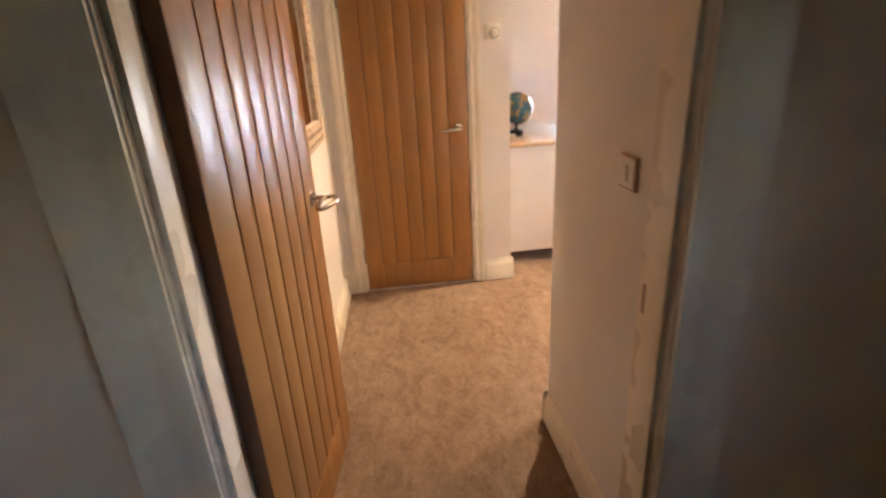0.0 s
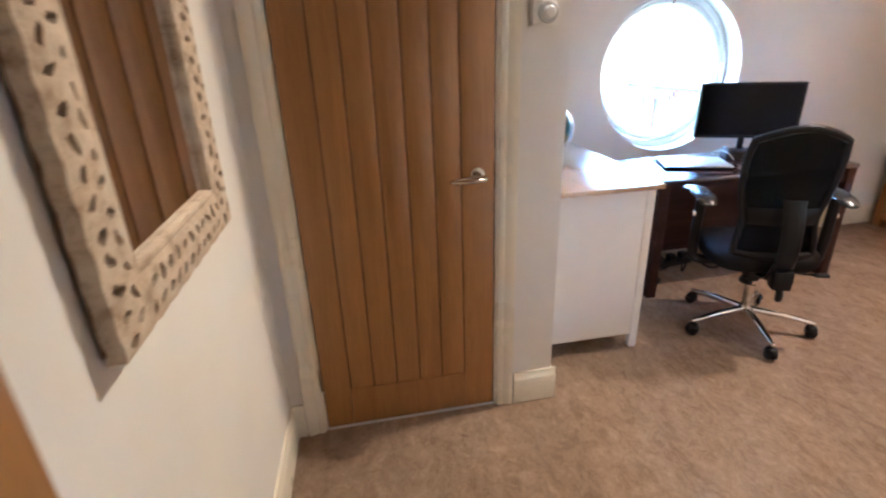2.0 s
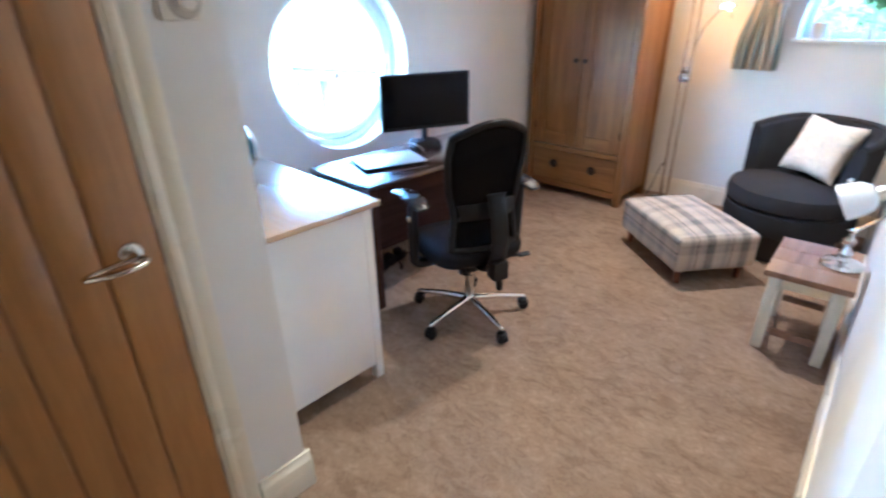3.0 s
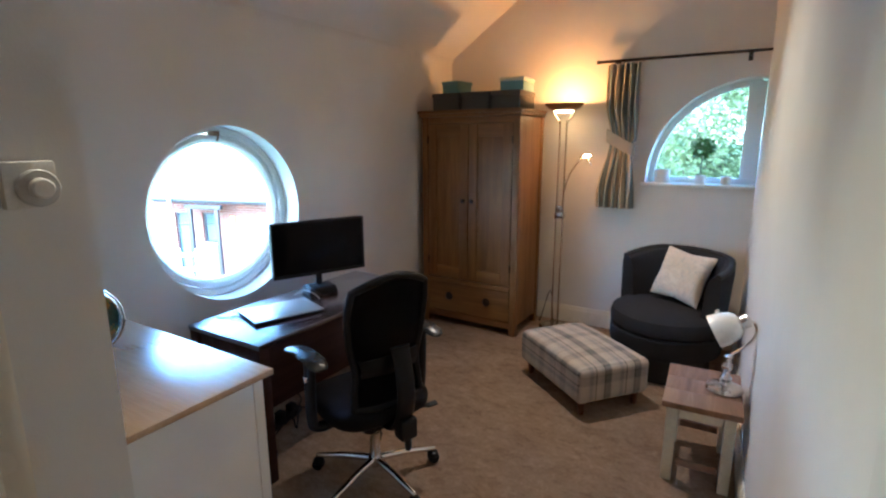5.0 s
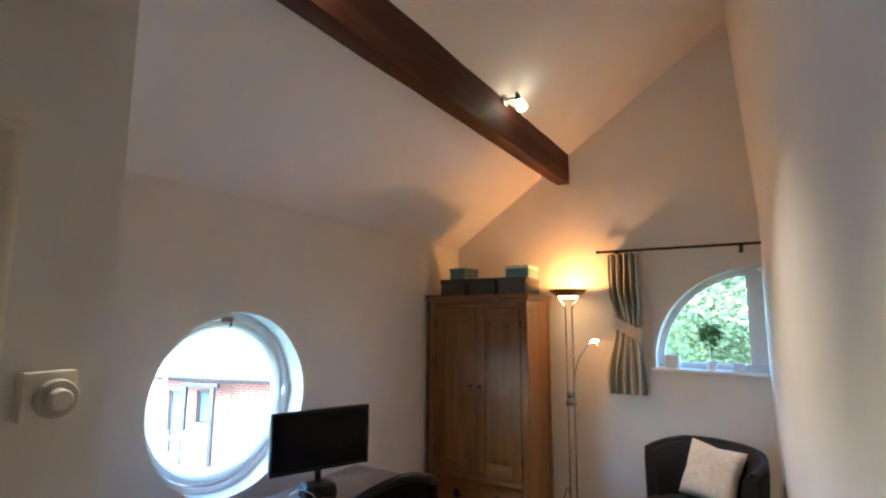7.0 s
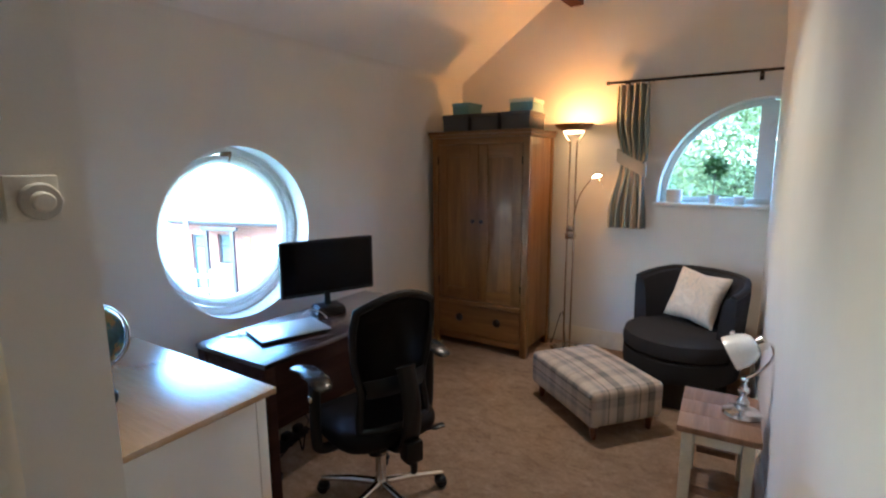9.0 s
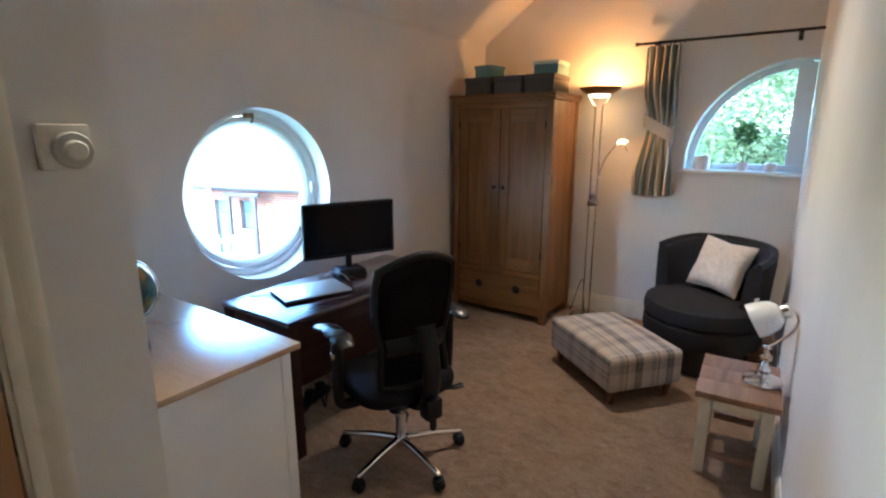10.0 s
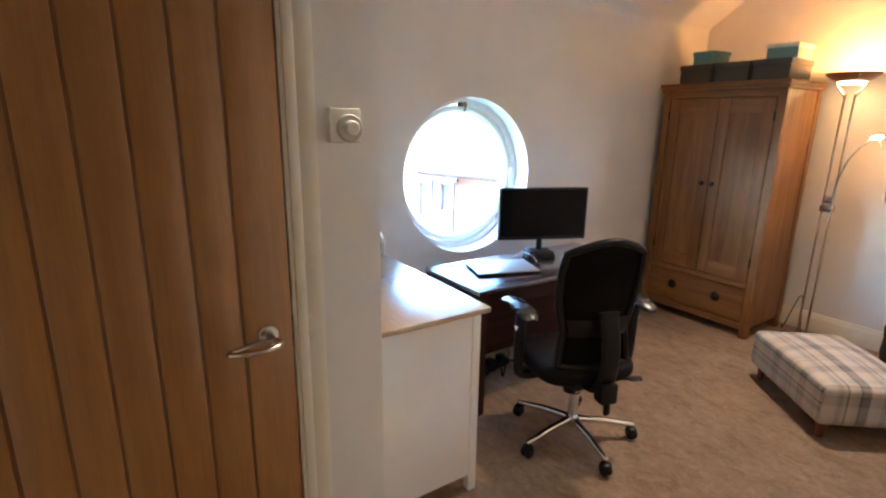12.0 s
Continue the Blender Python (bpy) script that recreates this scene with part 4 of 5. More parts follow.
    loop = [back_at(-1 + 2 * i / 14, 0) for i in range(15)] + [back_at(1, i / 16) for i in range(1, 15)] + \
           [back_at(1 - 2 * i / 20, 0.95 + 0.05 * math.sin(math.pi * i / 20)) for i in range(0, 21)] + [back_at(-1, 1 - i / 16) for i in range(2, 17)]
    part("back_frame", sweep([p + Vector((0, 0.004, 0)) for p in loop], 0.017, 10), BLACK, t)
    bm = bmesh.new()
    g = [[bm.verts.new(back_at(-0.93 + 1.86 * i / 16, 0.26 + 0.14 * j / 4) + Vector((0, -0.012 - 0.012 * math.sin(math.pi * j / 4), 0))) for j in range(5)] for i in range(17)]
    for i in range(16):
        for j in range(4):
            bm.faces.new((g[i][j], g[i + 1][j], g[i + 1][j + 1], g[i][j + 1]))
    part("lumbar_band", bm, BLACK, t).modifiers.new("thickness", "SOLIDIFY").thickness = 0.01
    part("spine", sweep(bend([(0, -0.14, 0.37), (0, -0.25, 0.40), (0, -0.312, 0.50), (0, -0.315, 0.64), (0, -0.275, 0.78)]), [0.040] * 8 + [0.045] * 16 + [0.05], 14, flat=0.4), BLACK, t)
    part("spine_foot", box(-0.04, -0.345, 0.375, 0.04, -0.275, 0.47, 0.014), BLACK, t)
    part("spine_bracket", sweep(bend([(0.0, -0.31, 0.40), (0.008, -0.315, 0.35), (0.012, -0.31, 0.315)]), [0.022] * 12 + [0.017], 12, flat=0.7), BLACK, t)
    part("tilt_paddle", sweep(bend([(0.10, -0.11, 0.37), (0.20, -0.15, 0.375), (0.275, -0.17, 0.382)]), [0.009] * 8 + [0.02] * 5, 12, flat=0.45), BLACK, t)
    part("lift_collar", lathe([(0.018, 0.255), (0.034, 0.255), (0.036, 0.268), (0.030, 0.285), (0.018, 0.285), (0.018, 0.255)], 28), BLACK, t)
    for s in (-1, 1):
        part("arm_post", sweep(bend([(s * 0.15, -0.02, 0.385), (s * 0.27, -0.02, 0.39), (s * 0.295, -0.02, 0.46), (s * 0.295, -0.03, 0.72)]), 0.021, 12, flat=1.2), BLACK, t)
        ap = part("armrest", sweep(bend([(s * 0.30, -0.16, 0.715), (s * 0.30, -0.08, 0.735), (s * 0.305, 0.03, 0.738), (s * 0.315, 0.13, 0.722)]), [0.02, 0.034, 0.04, 0.043, 0.045, 0.045, 0.045, 0.045, 0.045, 0.045, 0.045, 0.045, 0.045, 0.045, 0.044, 0.043, 0.04, 0.036, 0.02], 16, flat=0.35), PAD, t)
        part("button", box(min(s * 0.312, s * 0.324), -0.04, 0.62, max(s * 0.312, s * 0.324), -0.015, 0.645, 0.003), NICKEL, t)

    # the star base sits a little off the seat's middle
    for ch in t.children:
        if ch.name.split(".")[0] in ("hub", "base_leg", "caster", "caster_hood", "gas_lift"):
            ch.location += Vector((0.020, -0.012, 0))


office_chair(place_of(2.265, 3.843, 0, -20))


def wardrobe(m):
    """Front towards -x; origin at the front right foot (low y), y runs along the front."""
    t = thing("wardrobe", "two-door oak wardrobe with one long drawer below", "wardrobe", m)
    W, D, H = 0.905, 0.515, 1.862
    for x in (0.0, D - 0.055):
        for y in (0.0, W - 0.055):
            part("post", box(x, y, 0, x + 0.055, y + 0.055, H - 0.055, 0.004), WARDROBE, t)
    for y in (0.008, W - 0.028):
        part("side_panel", box(0.0555, y, 0.08, D - 0.0555, y + 0.02, H - 0.055, 0.002), WARDROBE, t)
    part("back_panel", box(D - 0.03, 0.056, 0.08, D - 0.018, W - 0.056, H - 0.055, 0), WARDROBE, t)
    part("top_slab", box(-0.032, -0.024, H - 0.028, D, W + 0.024, H, 0.006), WARDROBE_H, t)
    part("cornice", box(-0.02, -0.016, H - 0.054, D - 0.004, W + 0.016, H - 0.0285, 0.008), WARDROBE_H, t)
    part("floor_panel", box(0.02, 0.056, 0.09, D - 0.06, W - 0.056, 0.11, 0), WARDROBE_H, t)
    part("plinth_rail", box(0.006, 0.0555, 0.06, 0.03, W - 0.0555, 0.115, 0.003), WARDROBE_H, t)
    part("mid_rail", box(-0.012, 0.0555, 0.385, 0.04, W - 0.0555, 0.425, 0.006), WARDROBE_H, t)
    part("head_rail", box(0.006, 0.0555, H - 0.105, 0.03, W - 0.0555, H - 0.055, 0.003), WARDROBE_H, t)
    dr = part("drawer_front", box(0.002, 0.06, 0.12, 0.024, W - 0.06, 0.38, 0.004), WARDROBE_H, t)
    for y in (0.27, W - 0.27):
        part("cup_handle", lathe([(0.0, 0.022), (0.018, 0.02), (0.032, 0.010), (0.037, 0.0), (0.033, 0.0), (0.016, 0.016), (0, 0.018)], 24), IRON, dr, "dark iron cup handle", pose(0.004, y, 0.262, 0, -90, 0))
    half = (W - 0.12) / 2
    for k in range(2):
        y0 = 0.06 + k * half
        z0, z1 = 0.43, H - 0.11
        dd = part("door", box(0.012, y0 + 0.08, z0 + 0.10, 0.022, y0 + half - 0.08, z1 - 0.10, 0.002), WARDROBE, t)
        part("door_stile", box(0.002, y0 + 0.002, z0, 0.026, y0 + 0.083, z1, 0.004), WARDROBE, dd)
        part("door_stile", box(0.002, y0 + half - 0.083, z0, 0.026, y0 + half - 0.002, z1, 0.004), WARDROBE, dd)
        part("door_rail", box(0.0025, y0 + 0.0831, z0, 0.0255, y0 + half - 0.0831, z0 + 0.105, 0.004), WARDROBE_H, dd)
        part("door_rail", box(0.0025, y0 + 0.0831, z1 - 0.105, 0.0255, y0 + half - 0.0831, z1, 0.004), WARDROBE_H, dd)
        yk = y0 + (half - 0.04 if k == 0 else 0.04)
        part("knob", lathe([(0, 0), (0.008, 0), (0.007, 0.012), (0.018, 0.02), (0.016, 0.03), (0, 0.032)], 20), IRON, dd, "dark iron knob", pose(0.002, yk, 1.12, 0, -90, 0))
        for z in (z0 + 0.12, z1 - 0.16):
            yh = y0 + (0.0 if k == 0 else half)
            part("hinge", sweep([(0.0, yh, z), (0.0, yh, z + 0.06)], 0.006, 8), IRON, dd)


wardrobe(place_of(4.293, 3.965))


def lidded_box(m, w, d, h, body, lid, label, group=""):
    t = thing("storage_box", label, "storage box", m, group)
    part("box_body", box(-d / 2, -w / 2, 0, d / 2, w / 2, h * 0.72, 0.004), body, t)
    part("lid", box(-d / 2 - 0.006, -w / 2 - 0.006, h * 0.7205, d / 2 + 0.006, w / 2 + 0.006, h, 0.005), lid, t)


Z = 1.862
for y in (4.64, 4.37, 4.10):
    lidded_box(place_of(4.46, y, Z, 2), 0.235, 0.34, 0.135, GREYBOX, GREYBOX, "dark grey fabric storage box on the wardrobe", "grey boxes on the wardrobe")
lidded_box(place_of(4.46, 4.62, Z + 0.1355, -6), 0.16, 0.20, 0.10, TEALBOX, TEALBOX, "small teal card box on a grey box")
lidded_box(place_of(4.48, 4.08, Z + 0.1355, 4), 0.19, 0.26, 0.10, TEALBOX, PALEBOX, "teal card box with a pale side on a grey box")


def floor_lamp():
    t = thing("floor_lamp", "twin-pole brass uplighter floor lamp, lit, with reading arm", "floor lamp", place_of(LAMP[0], LAMP[1]))
    part("base", lathe([(0, 0), (0.13, 0), (0.132, 0.012), (0.12, 0.02), (0.03, 0.026), (0, 0.026)], 40), NICKEL, t)
    for s in (-1, 1):
        pts = bend([(0.004, s * 0.028, 0.02), (0.004, s * 0.028, 0.9), (0.004, s * 0.028, 1.70), (0.004, s * 0.035, 1.76), (0.004, s * 0.075, 1.82), (0.004, s * 0.085, 1.85)])
        part("pole", sweep(pts, 0.0075, 10), NICKEL, t)
    part("bowl", lathe([(0.05, 1.845), (0.085, 1.852), (0.12, 1.868), (0.150, 1.895), (0.158, 1.906), (0.153, 1.907), (0.116, 1.876), (0.08, 1.860), (0.05, 1.853), (0.05, 1.845)], 48), BRONZE, t, "dark bronze bowl")
    part("diffuser", lathe([(0, 1.832), (0.045, 1.834), (0.075, 1.842), (0.082, 1.850), (0.07, 1.853), (0, 1.850)], 40), DIFFUSER, t, "glowing frosted glass dish")
    part("bulb", sweep([(0, -0.04, 1.868), (0, 0.04, 1.868)], 0.006, 10), BULBGLOW, t)
    j = part("joint", box(-0.02, -0.04, 0.97, 0.03, 0.04, 1.02, 0.006), NICKEL, t)
    part("dimmer", box(-0.025, -0.03, 1.03, 0.02, 0.03, 1.08, 0.005), NICKEL, t)
    arm = bend([(-0.01, -0.03, 1.04), (-0.04, -0.04, 1.16), (-0.07, -0.09, 1.34), (-0.10, -0.18, 1.46), (-0.105, -0.225, 1.49)])
    part("reading_arm", sweep(arm, 0.006, 10), NICKEL, t)
    part("reading_head", lathe([(0.012, 0.022), (0.034, 0.014), (0.050, -0.004), (0.047, -0.005), (0.032, 0.009), (0.012, 0.016), (0.012, 0.022)], 28), NICKEL, t, m=pose(-0.112, -0.235, 1.497, -14, 20, 0))
    part("reading_bulb", lathe([(0, 0.006), (0.026, 0.005), (0.032, 0.0), (0.024, -0.004), (0, -0.005)], 24), BULBGLOW, t, m=pose(-0.112, -0.235, 1.497, -14, 20, 0))
    part("head_knob", sweep([(-0.105, -0.25, 1.47), (-0.10, -0.275, 1.42)], 0.004, 8), NICKEL, t)
    part("flex", sweep(bend([(0.06, 0.03, 0.02), (0.10, 0.08, 0.3), (0.08, 0.16, 0.02), (0.16, 0.2, 0.01)]), 0.004, 8), IRON, t)


floor_lamp()

# curtain on its rod
rod = thing("curtain_rod", "dark iron curtain rod on two brackets", "curtain rod")
part("rod", sweep([(4.845, 3.535, 2.222), (4.845, 2.345, 2.222)], 0.010, 14), IRON, rod)
part("finial", lathe([(0, -0.012), (0.013, -0.01), (0.016, 0.0), (0.013, 0.012), (0, 0.014)], 20), IRON, rod, m=pose(4.845, 3.545, 2.222, 90, 0, 0))
for y in (3.40, 2.50):
    part("bracket", sweep([(FAR_X, y, 2.20), (4.86, y, 2.20), (4.845, y, 2.208)], 0.007, 10), IRON, rod)
    part("bracket_plate", box(FAR_X - 0.008, y - 0.014, 2.165, FAR_X, y + 0.014, 2.235, 0.003), IRON, rod)
for i in range(7):
    y = 3.20 + 0.035 * i
    part("ring", lathe([(0.014 + 0.003 * math.cos(a), 0.003 * math.sin(a)) for a in [2 * math.pi * k / 8 for k in range(9)]], 20), IRON, rod, m=pose(4.845, y, 2.218, 90, 0, 8))


def curtain():
    """Gathered at the top, held in by a tie-back, flaring below it."""
    t = thing("curtain", "blue and cream striped curtain held by a tie-back", "curtain")
    nu, nv = 120, 60
    bm = bmesh.new()
    uv = bm.loops.layers.uv.new("UVMap")
    z0, z1, tie = 1.075, 2.195, 1.60

    def at(u, v):
        z = z1 + (z0 - z1) * v
        k = min(1, abs(z - tie) / (0.30 if z > tie else 0.42))
        k = k * k * (3 - 2 * k)
        mid_l, mid_r = 3.42, 3.235
        if z < tie:
            left, right = mid_l + (3.495 - mid_l) * k, mid_r + (3.20 - mid_r) * k
        else:
            left, right = 3.41 + (3.462 - 3.41) * k, 3.215
        y = left + (right - left) * u
        fold = math.sin(u * math.pi * 2 * 5 + 0.4 * math.sin(v * 5)) * (0.042 if z > tie else -0.030) * k
        return Vector((4.835 + fold + 0.006 * math.sin(u * 31 + v * 3), y + 0.006 * math.sin(v * 9 + u * 20), z))

    g = [[bm.verts.new(at(i / nu, j / nv)) for j in range(nv + 1)] for i in range(nu + 1)]
    for i in range(nu):
        for j in range(nv):
            f_ = bm.faces.new((g[i][j], g[i][j + 1], g[i + 1][j + 1], g[i + 1][j]))
            for lp_, (a, b2) in zip(f_.loops, ((i, j), (i, j + 1), (i + 1, j + 1), (i + 1, j))):
                lp_[uv].uv = (a / nu * 0.95, b2 / nv * 1.1)
    ob = part("cloth", bm, CURTAIN, t)
    mod = ob.modifiers.new("thickness", "SOLIDIFY")
    mod.thickness = 0.003
    bm = bmesh.new()
    ring = []
    for k in range(25):
        a = math.pi * 2 * k / 24
        y, x = 3.33 + 0.115 * math.cos(a), 4.835 + 0.045 * math.sin(a)
        z = 1.60 + 0.55 * (y - 3.33)
        ring.append((bm.verts.new((x, y, z - 0.055)), bm.verts.new((x - 0.004, y, z + 0.045))))
    for p_, q_ in zip(ring, ring[1:]):
        bm.faces.new((p_[0], q_[0], q_[1], p_[1]))
    ob = part("tie_back", bm, CURTAIN_LOW, t, "pale cloth tie-back")
    ob.modifiers.new("thickness", "SOLIDIFY").thickness = 0.006
    part("tie_hook", sweep(bend([(FAR_X, 3.45, 1.68), (4.88, 3.45, 1.68), (4.86, 3.44, 1.67)]), 0.005, 8), IRON, t)


curtain()


def armchair(m):
    """A round tub chair that faces +x in its own frame."""
    t = thing("armchair", "charcoal fabric tub armchair with black piping", "armchair", m)
    R = 0.37
    part("base", lathe([(0, 0.0), (0.30, 0.0), (0.305, 0.03), (0.305, 0.20), (0, 0.20)], 48), PIPING, t, "black plinth")
    part("seat_base", lathe([(0, 0.17), (R - 0.05, 0.17), (R - 0.005, 0.19), (R + 0.005, 0.25), (R + 0.002, 0.325), (R - 0.01, 0.335), (0, 0.335)], 64), CHARCOAL, t)
    part("seat_cushion", lathe([(0, 0.336), (R - 0.02, 0.336), (R + 0.004, 0.355), (R + 0.008, 0.40), (R - 0.005, 0.445), (R - 0.05, 0.470), (R - 0.2, 0.485), (0, 0.49)], 64), CHARCOAL, t)
    bm = bmesh.new()
    n = 48
    prev = None
    edge = []
    for i in range(n + 1):
        a = radians(90 + 180 * i / n)
        k = math.sin(math.pi * i / n)
        hgt = 0.762 + 0.06 * min(1, k * 1.4)
        lean = 0.0 + 0.03 * k
        sec = []
        for r, z in ((R - 0.10, 0.40), (R - 0.085, 0.55), (R - 0.07 + lean * 0.5, hgt - 0.06), (R - 0.05 + lean, hgt - 0.012), (R - 0.02 + lean, hgt), (R + 0.02 + lean, hgt - 0.012),
                     (R + 0.025 + lean * 0.8, hgt - 0.06), (R + 0.02, 0.45), (R + 0.012, 0.34)):
            sec.append(bm.verts.new((math.cos(a) * r + 0.03, math.sin(a) * r, z)))
        edge.append(Vector((math.cos(a) * (R + lean) + 0.03, math.sin(a) * (R + lean), hgt + 0.002)))
        if prev:
            for q in range(len(sec)):
                w = (q + 1) % len(sec)
                bm.faces.new((prev[q], prev[w], sec[w], sec[q]))
        else:
            bm.faces.new(sec)
        prev = sec
    bm.faces.new(prev)
    part("backrest", bm, CHARCOAL, t)
    part("piping", sweep(edge, 0.021, 12), PIPING, t, "black leather top roll")


armchair(place_of(4.325, 2.82, 0, 150))


def cushion(m, size=0.40):
    bm = bmesh.new()
    n = 26
    sheets = []
    for s in (-1, 1):
        g = []
        for i in range(n + 1):
            row = []
            for j in range(n + 1):
                u, v = 2 * i / n - 1, 2 * j / n - 1
                puff = max(0, (1 - u ** 4) * (1 - v ** 4)) ** 0.5
                pin = 1.03 - 0.12 * (1 - abs(u * v)) * max(abs(u), abs(v)) ** 3
                row.append(bm.verts.new((s * (0.065 * puff + 0.004 * noise.noise((u * 3, v * 3, s))), u * size / 2 * pin, v * size / 2 * pin)))
            g.append(row)
        sheets.append(g)
        for i in range(n):
            for j in range(n):
                bm.faces.new((g[i][j], g[i + 1][j], g[i + 1][j + 1], g[i][j + 1]))
    return solid("cushion", bm, CUSHION, "square cream printed cushion leaning in the armchair", "cushion", m=m)


cushion(Matrix.Translation((4.43, 2.75, 0.672)) @ pose(0, 0, 0, 0, 0, 155) @ pose(0, 0, 0, 0, -24, 0) @ pose(0, 0, 0, -5, 0, 0), 0.36)


def footstool(m):
    """Long side along x."""
    t = thing("footstool", "plaid wool footstool on short turned wooden legs", "footstool", m)
    L, W, z0, z1 = 0.72, 0.51, 0.09, 0.312
    bm = box(-L / 2, -W / 2, z0, L / 2, W / 2, z1, 0.0)
    bmesh.ops.bevel(bm, geom=bm.edges[:], offset=0.035, segments=5, profile=0.5, affect="EDGES")
    bmesh.ops.subdivide_edges(bm, edges=[e for e in bm.edges if e.calc_length() > 0.1], cuts=8, use_grid_fill=True)
    for v in bm.verts:
        if v.co.z > z0 + 0.1:
            v.co.z += 0.03 * max(0, (1 - (v.co.x / (L / 2)) ** 2)) * max(0, (1 - (v.co.y / (W / 2)) ** 2))
    bm.normal_update()
    uv = bm.loops.layers.uv.new("UVMap")
    for f_ in bm.faces:
        n_ = f_.normal
        for lp_ in f_.loops:
            c = lp_.vert.co
            if abs(n_.z) > 0.6:
                lp_[uv].uv = (c.x, c.y)
            elif abs(n_.y) > abs(n_.x):
                lp_[uv].uv = (c.x, math.copysign(W / 2 + z1 - c.z, n_.y))
            else:
                lp_[uv].uv = (math.copysign(L / 2 + z1 - c.z, n_.x), c.y)
    part("upholstery", bm, PLAID, t)
    for x in (-L / 2 + 0.06, L / 2 - 0.06):
        for y in (-W / 2 + 0.06, W / 2 - 0.06):
            part("leg", lathe([(0, 0), (0.016, 0), (0.02, 0.015), (0.022, 0.05), (0.028, 0.09), (0.03, z0 + 0.005), (0, z0 + 0.005)], 20), LEGWOOD, t, m=Matrix.Translation((x, y, 0)))


footstool(place_of(3.72, 3.245, 0, 51))


def side_table(m):
    t = thing("side_table", "small cream-legged side table with a rustic wooden top", "side table", m)
    X, Y, H = 0.468, 0.335, 0.425
    for i in range(3):
        part("board", box(i * X / 3 + 0.0006, 0, H - 0.03, (i + 1) * X / 3 - 0.0006, Y, H, 0.004), RUSTIC, t)
    for x in (0.03, X - 0.077):
        for y in (0.022, Y - 0.068):
            part("leg", box(x, y, 0, x + 0.047, y + 0.047, H - 0.0305, 0.004), CREAM, t)
    for y in (0.03, Y - 0.05):
        part("apron", box(0.0775, y, H - 0.085, X - 0.0775, y + 0.02, H - 0.0305, 0.002), CREAM, t)
        part("stretcher", box(0.0775, y + 0.002, 0.09, X - 0.0775, y + 0.018, 0.125, 0.003), RUSTIC, t)
    for x in (0.03, X - 0.05):
        part("apron", box(x, 0.0775, H - 0.085, x + 0.02, Y - 0.0775, H - 0.0305, 0.002), CREAM, t)
        part("stretcher", box(x + 0.002, 0.0775, 0.09, x + 0.018, Y - 0.0775, 0.125, 0.003), RUSTIC, t)


side_table(place_of(2.982, 2.314, 0, 3.2))


def desk_lamp(m):
    """A chrome lamp with a tilted opal shade."""
    t = thing("table_lamp", "chrome table lamp with a tilted white glass shade", "table lamp", m)
    part("base", lathe([(0, 0), (0.082, 0), (0.085, 0.008), (0.078, 0.020), (0.06, 0.028), (0.034, 0.036), (0.026, 0.05), (0, 0.052)], 44), CHROME, t)
    part("column", lathe([(0, 0.05), (0.020, 0.05), (0.028, 0.065), (0.016, 0.082), (0.012, 0.10), (0.024, 0.118), (0.026, 0.13), (0.012, 0.145), (0.010, 0.165), (0.02, 0.175), (0, 0.185)], 32), CHROME, t)
    side = Vector((0.40, -0.916, 0))
    axis = (side + Vector((-0.42, -0.18, 0.62))).normalized()
    head = Matrix.Translation(side * -0.03 + Vector((0, 0, 0.322))) @ axis.to_track_quat("Z", "Y").to_matrix().to_4x4()
    part("arm", sweep(bend([tuple(side * a + Vector((0, 0, z))) for a, z in ((0, 0.175), (0.05, 0.205), (0.105, 0.25), (0.125, 0.30), (0.105, 0.345), (0.06, 0.345))]), 0.007, 10), CHROME, t)
    part("knob", lathe([(0, 0), (0.010, 0), (0.012, 0.008), (0, 0.012)], 16), CHROME, t, m=head @ pose(0.0, 0.085, 0.0, -90, 0, 0))
    prof = [(0.02, 0.075), (0.05, 0.066), (0.072, 0.038), (0.084, -0.005), (0.088, -0.06), (0.084, -0.06), (0.080, -0.005), (0.068, 0.034), (0.047, 0.060), (0.02, 0.069), (0.02, 0.075)]
    part("shade", lathe(prof, 40), SHADE, t, "white opal glass shade", head @ Matrix.Scale(0.92, 4))
    part("shade_gallery", lathe([(0, 0.072), (0.032, 0.070), (0.032, 0.10), (0.012, 0.112), (0, 0.113)], 24), CHROME, t, m=head)


desk_lamp(place_of(3.228, 2.405, 0.425, 10))

# things on the gable window's sill
solid("candle_pot", lathe([(0, 0), (0.05, 0), (0.056, 0.01), (0.058, 0.10), (0.054, 0.104), (0.05, 0.10), (0.048, 0.02), (0, 0.018)], 32), CERAMIC, "white ceramic pot on the window sill", "pot", m=place_of(4.965, 3.02, 1.286))
solid("candle_pot", lathe([(0, 0), (0.03, 0), (0.036, 0.008), (0.038, 0.06), (0.034, 0.062), (0.03, 0.058), (0.028, 0.02), (0, 0.018)], 28), CERAMIC, "small white ceramic pot on the window sill", "pot", m=place_of(4.965, 2.57, 1.286))
pt = thing("topiary", "small ball topiary in a white pot on the sill", "plant", place_of(4.965, 2.745, 1.286))
part("pot", lathe([(0, 0), (0.03, 0), (0.040, 0.06), (0.043, 0.065), (0.038, 0.065), (0.034, 0.05), (0, 0.048)], 28), CERAMIC, pt)
part("stem", sweep(bend([(0, 0, 0.045), (0.003, 0.002, 0.12), (0, 0, 0.22)]), 0.004, 8), BARK, pt)
bm = bmesh.new()
rng = random.Random(2)
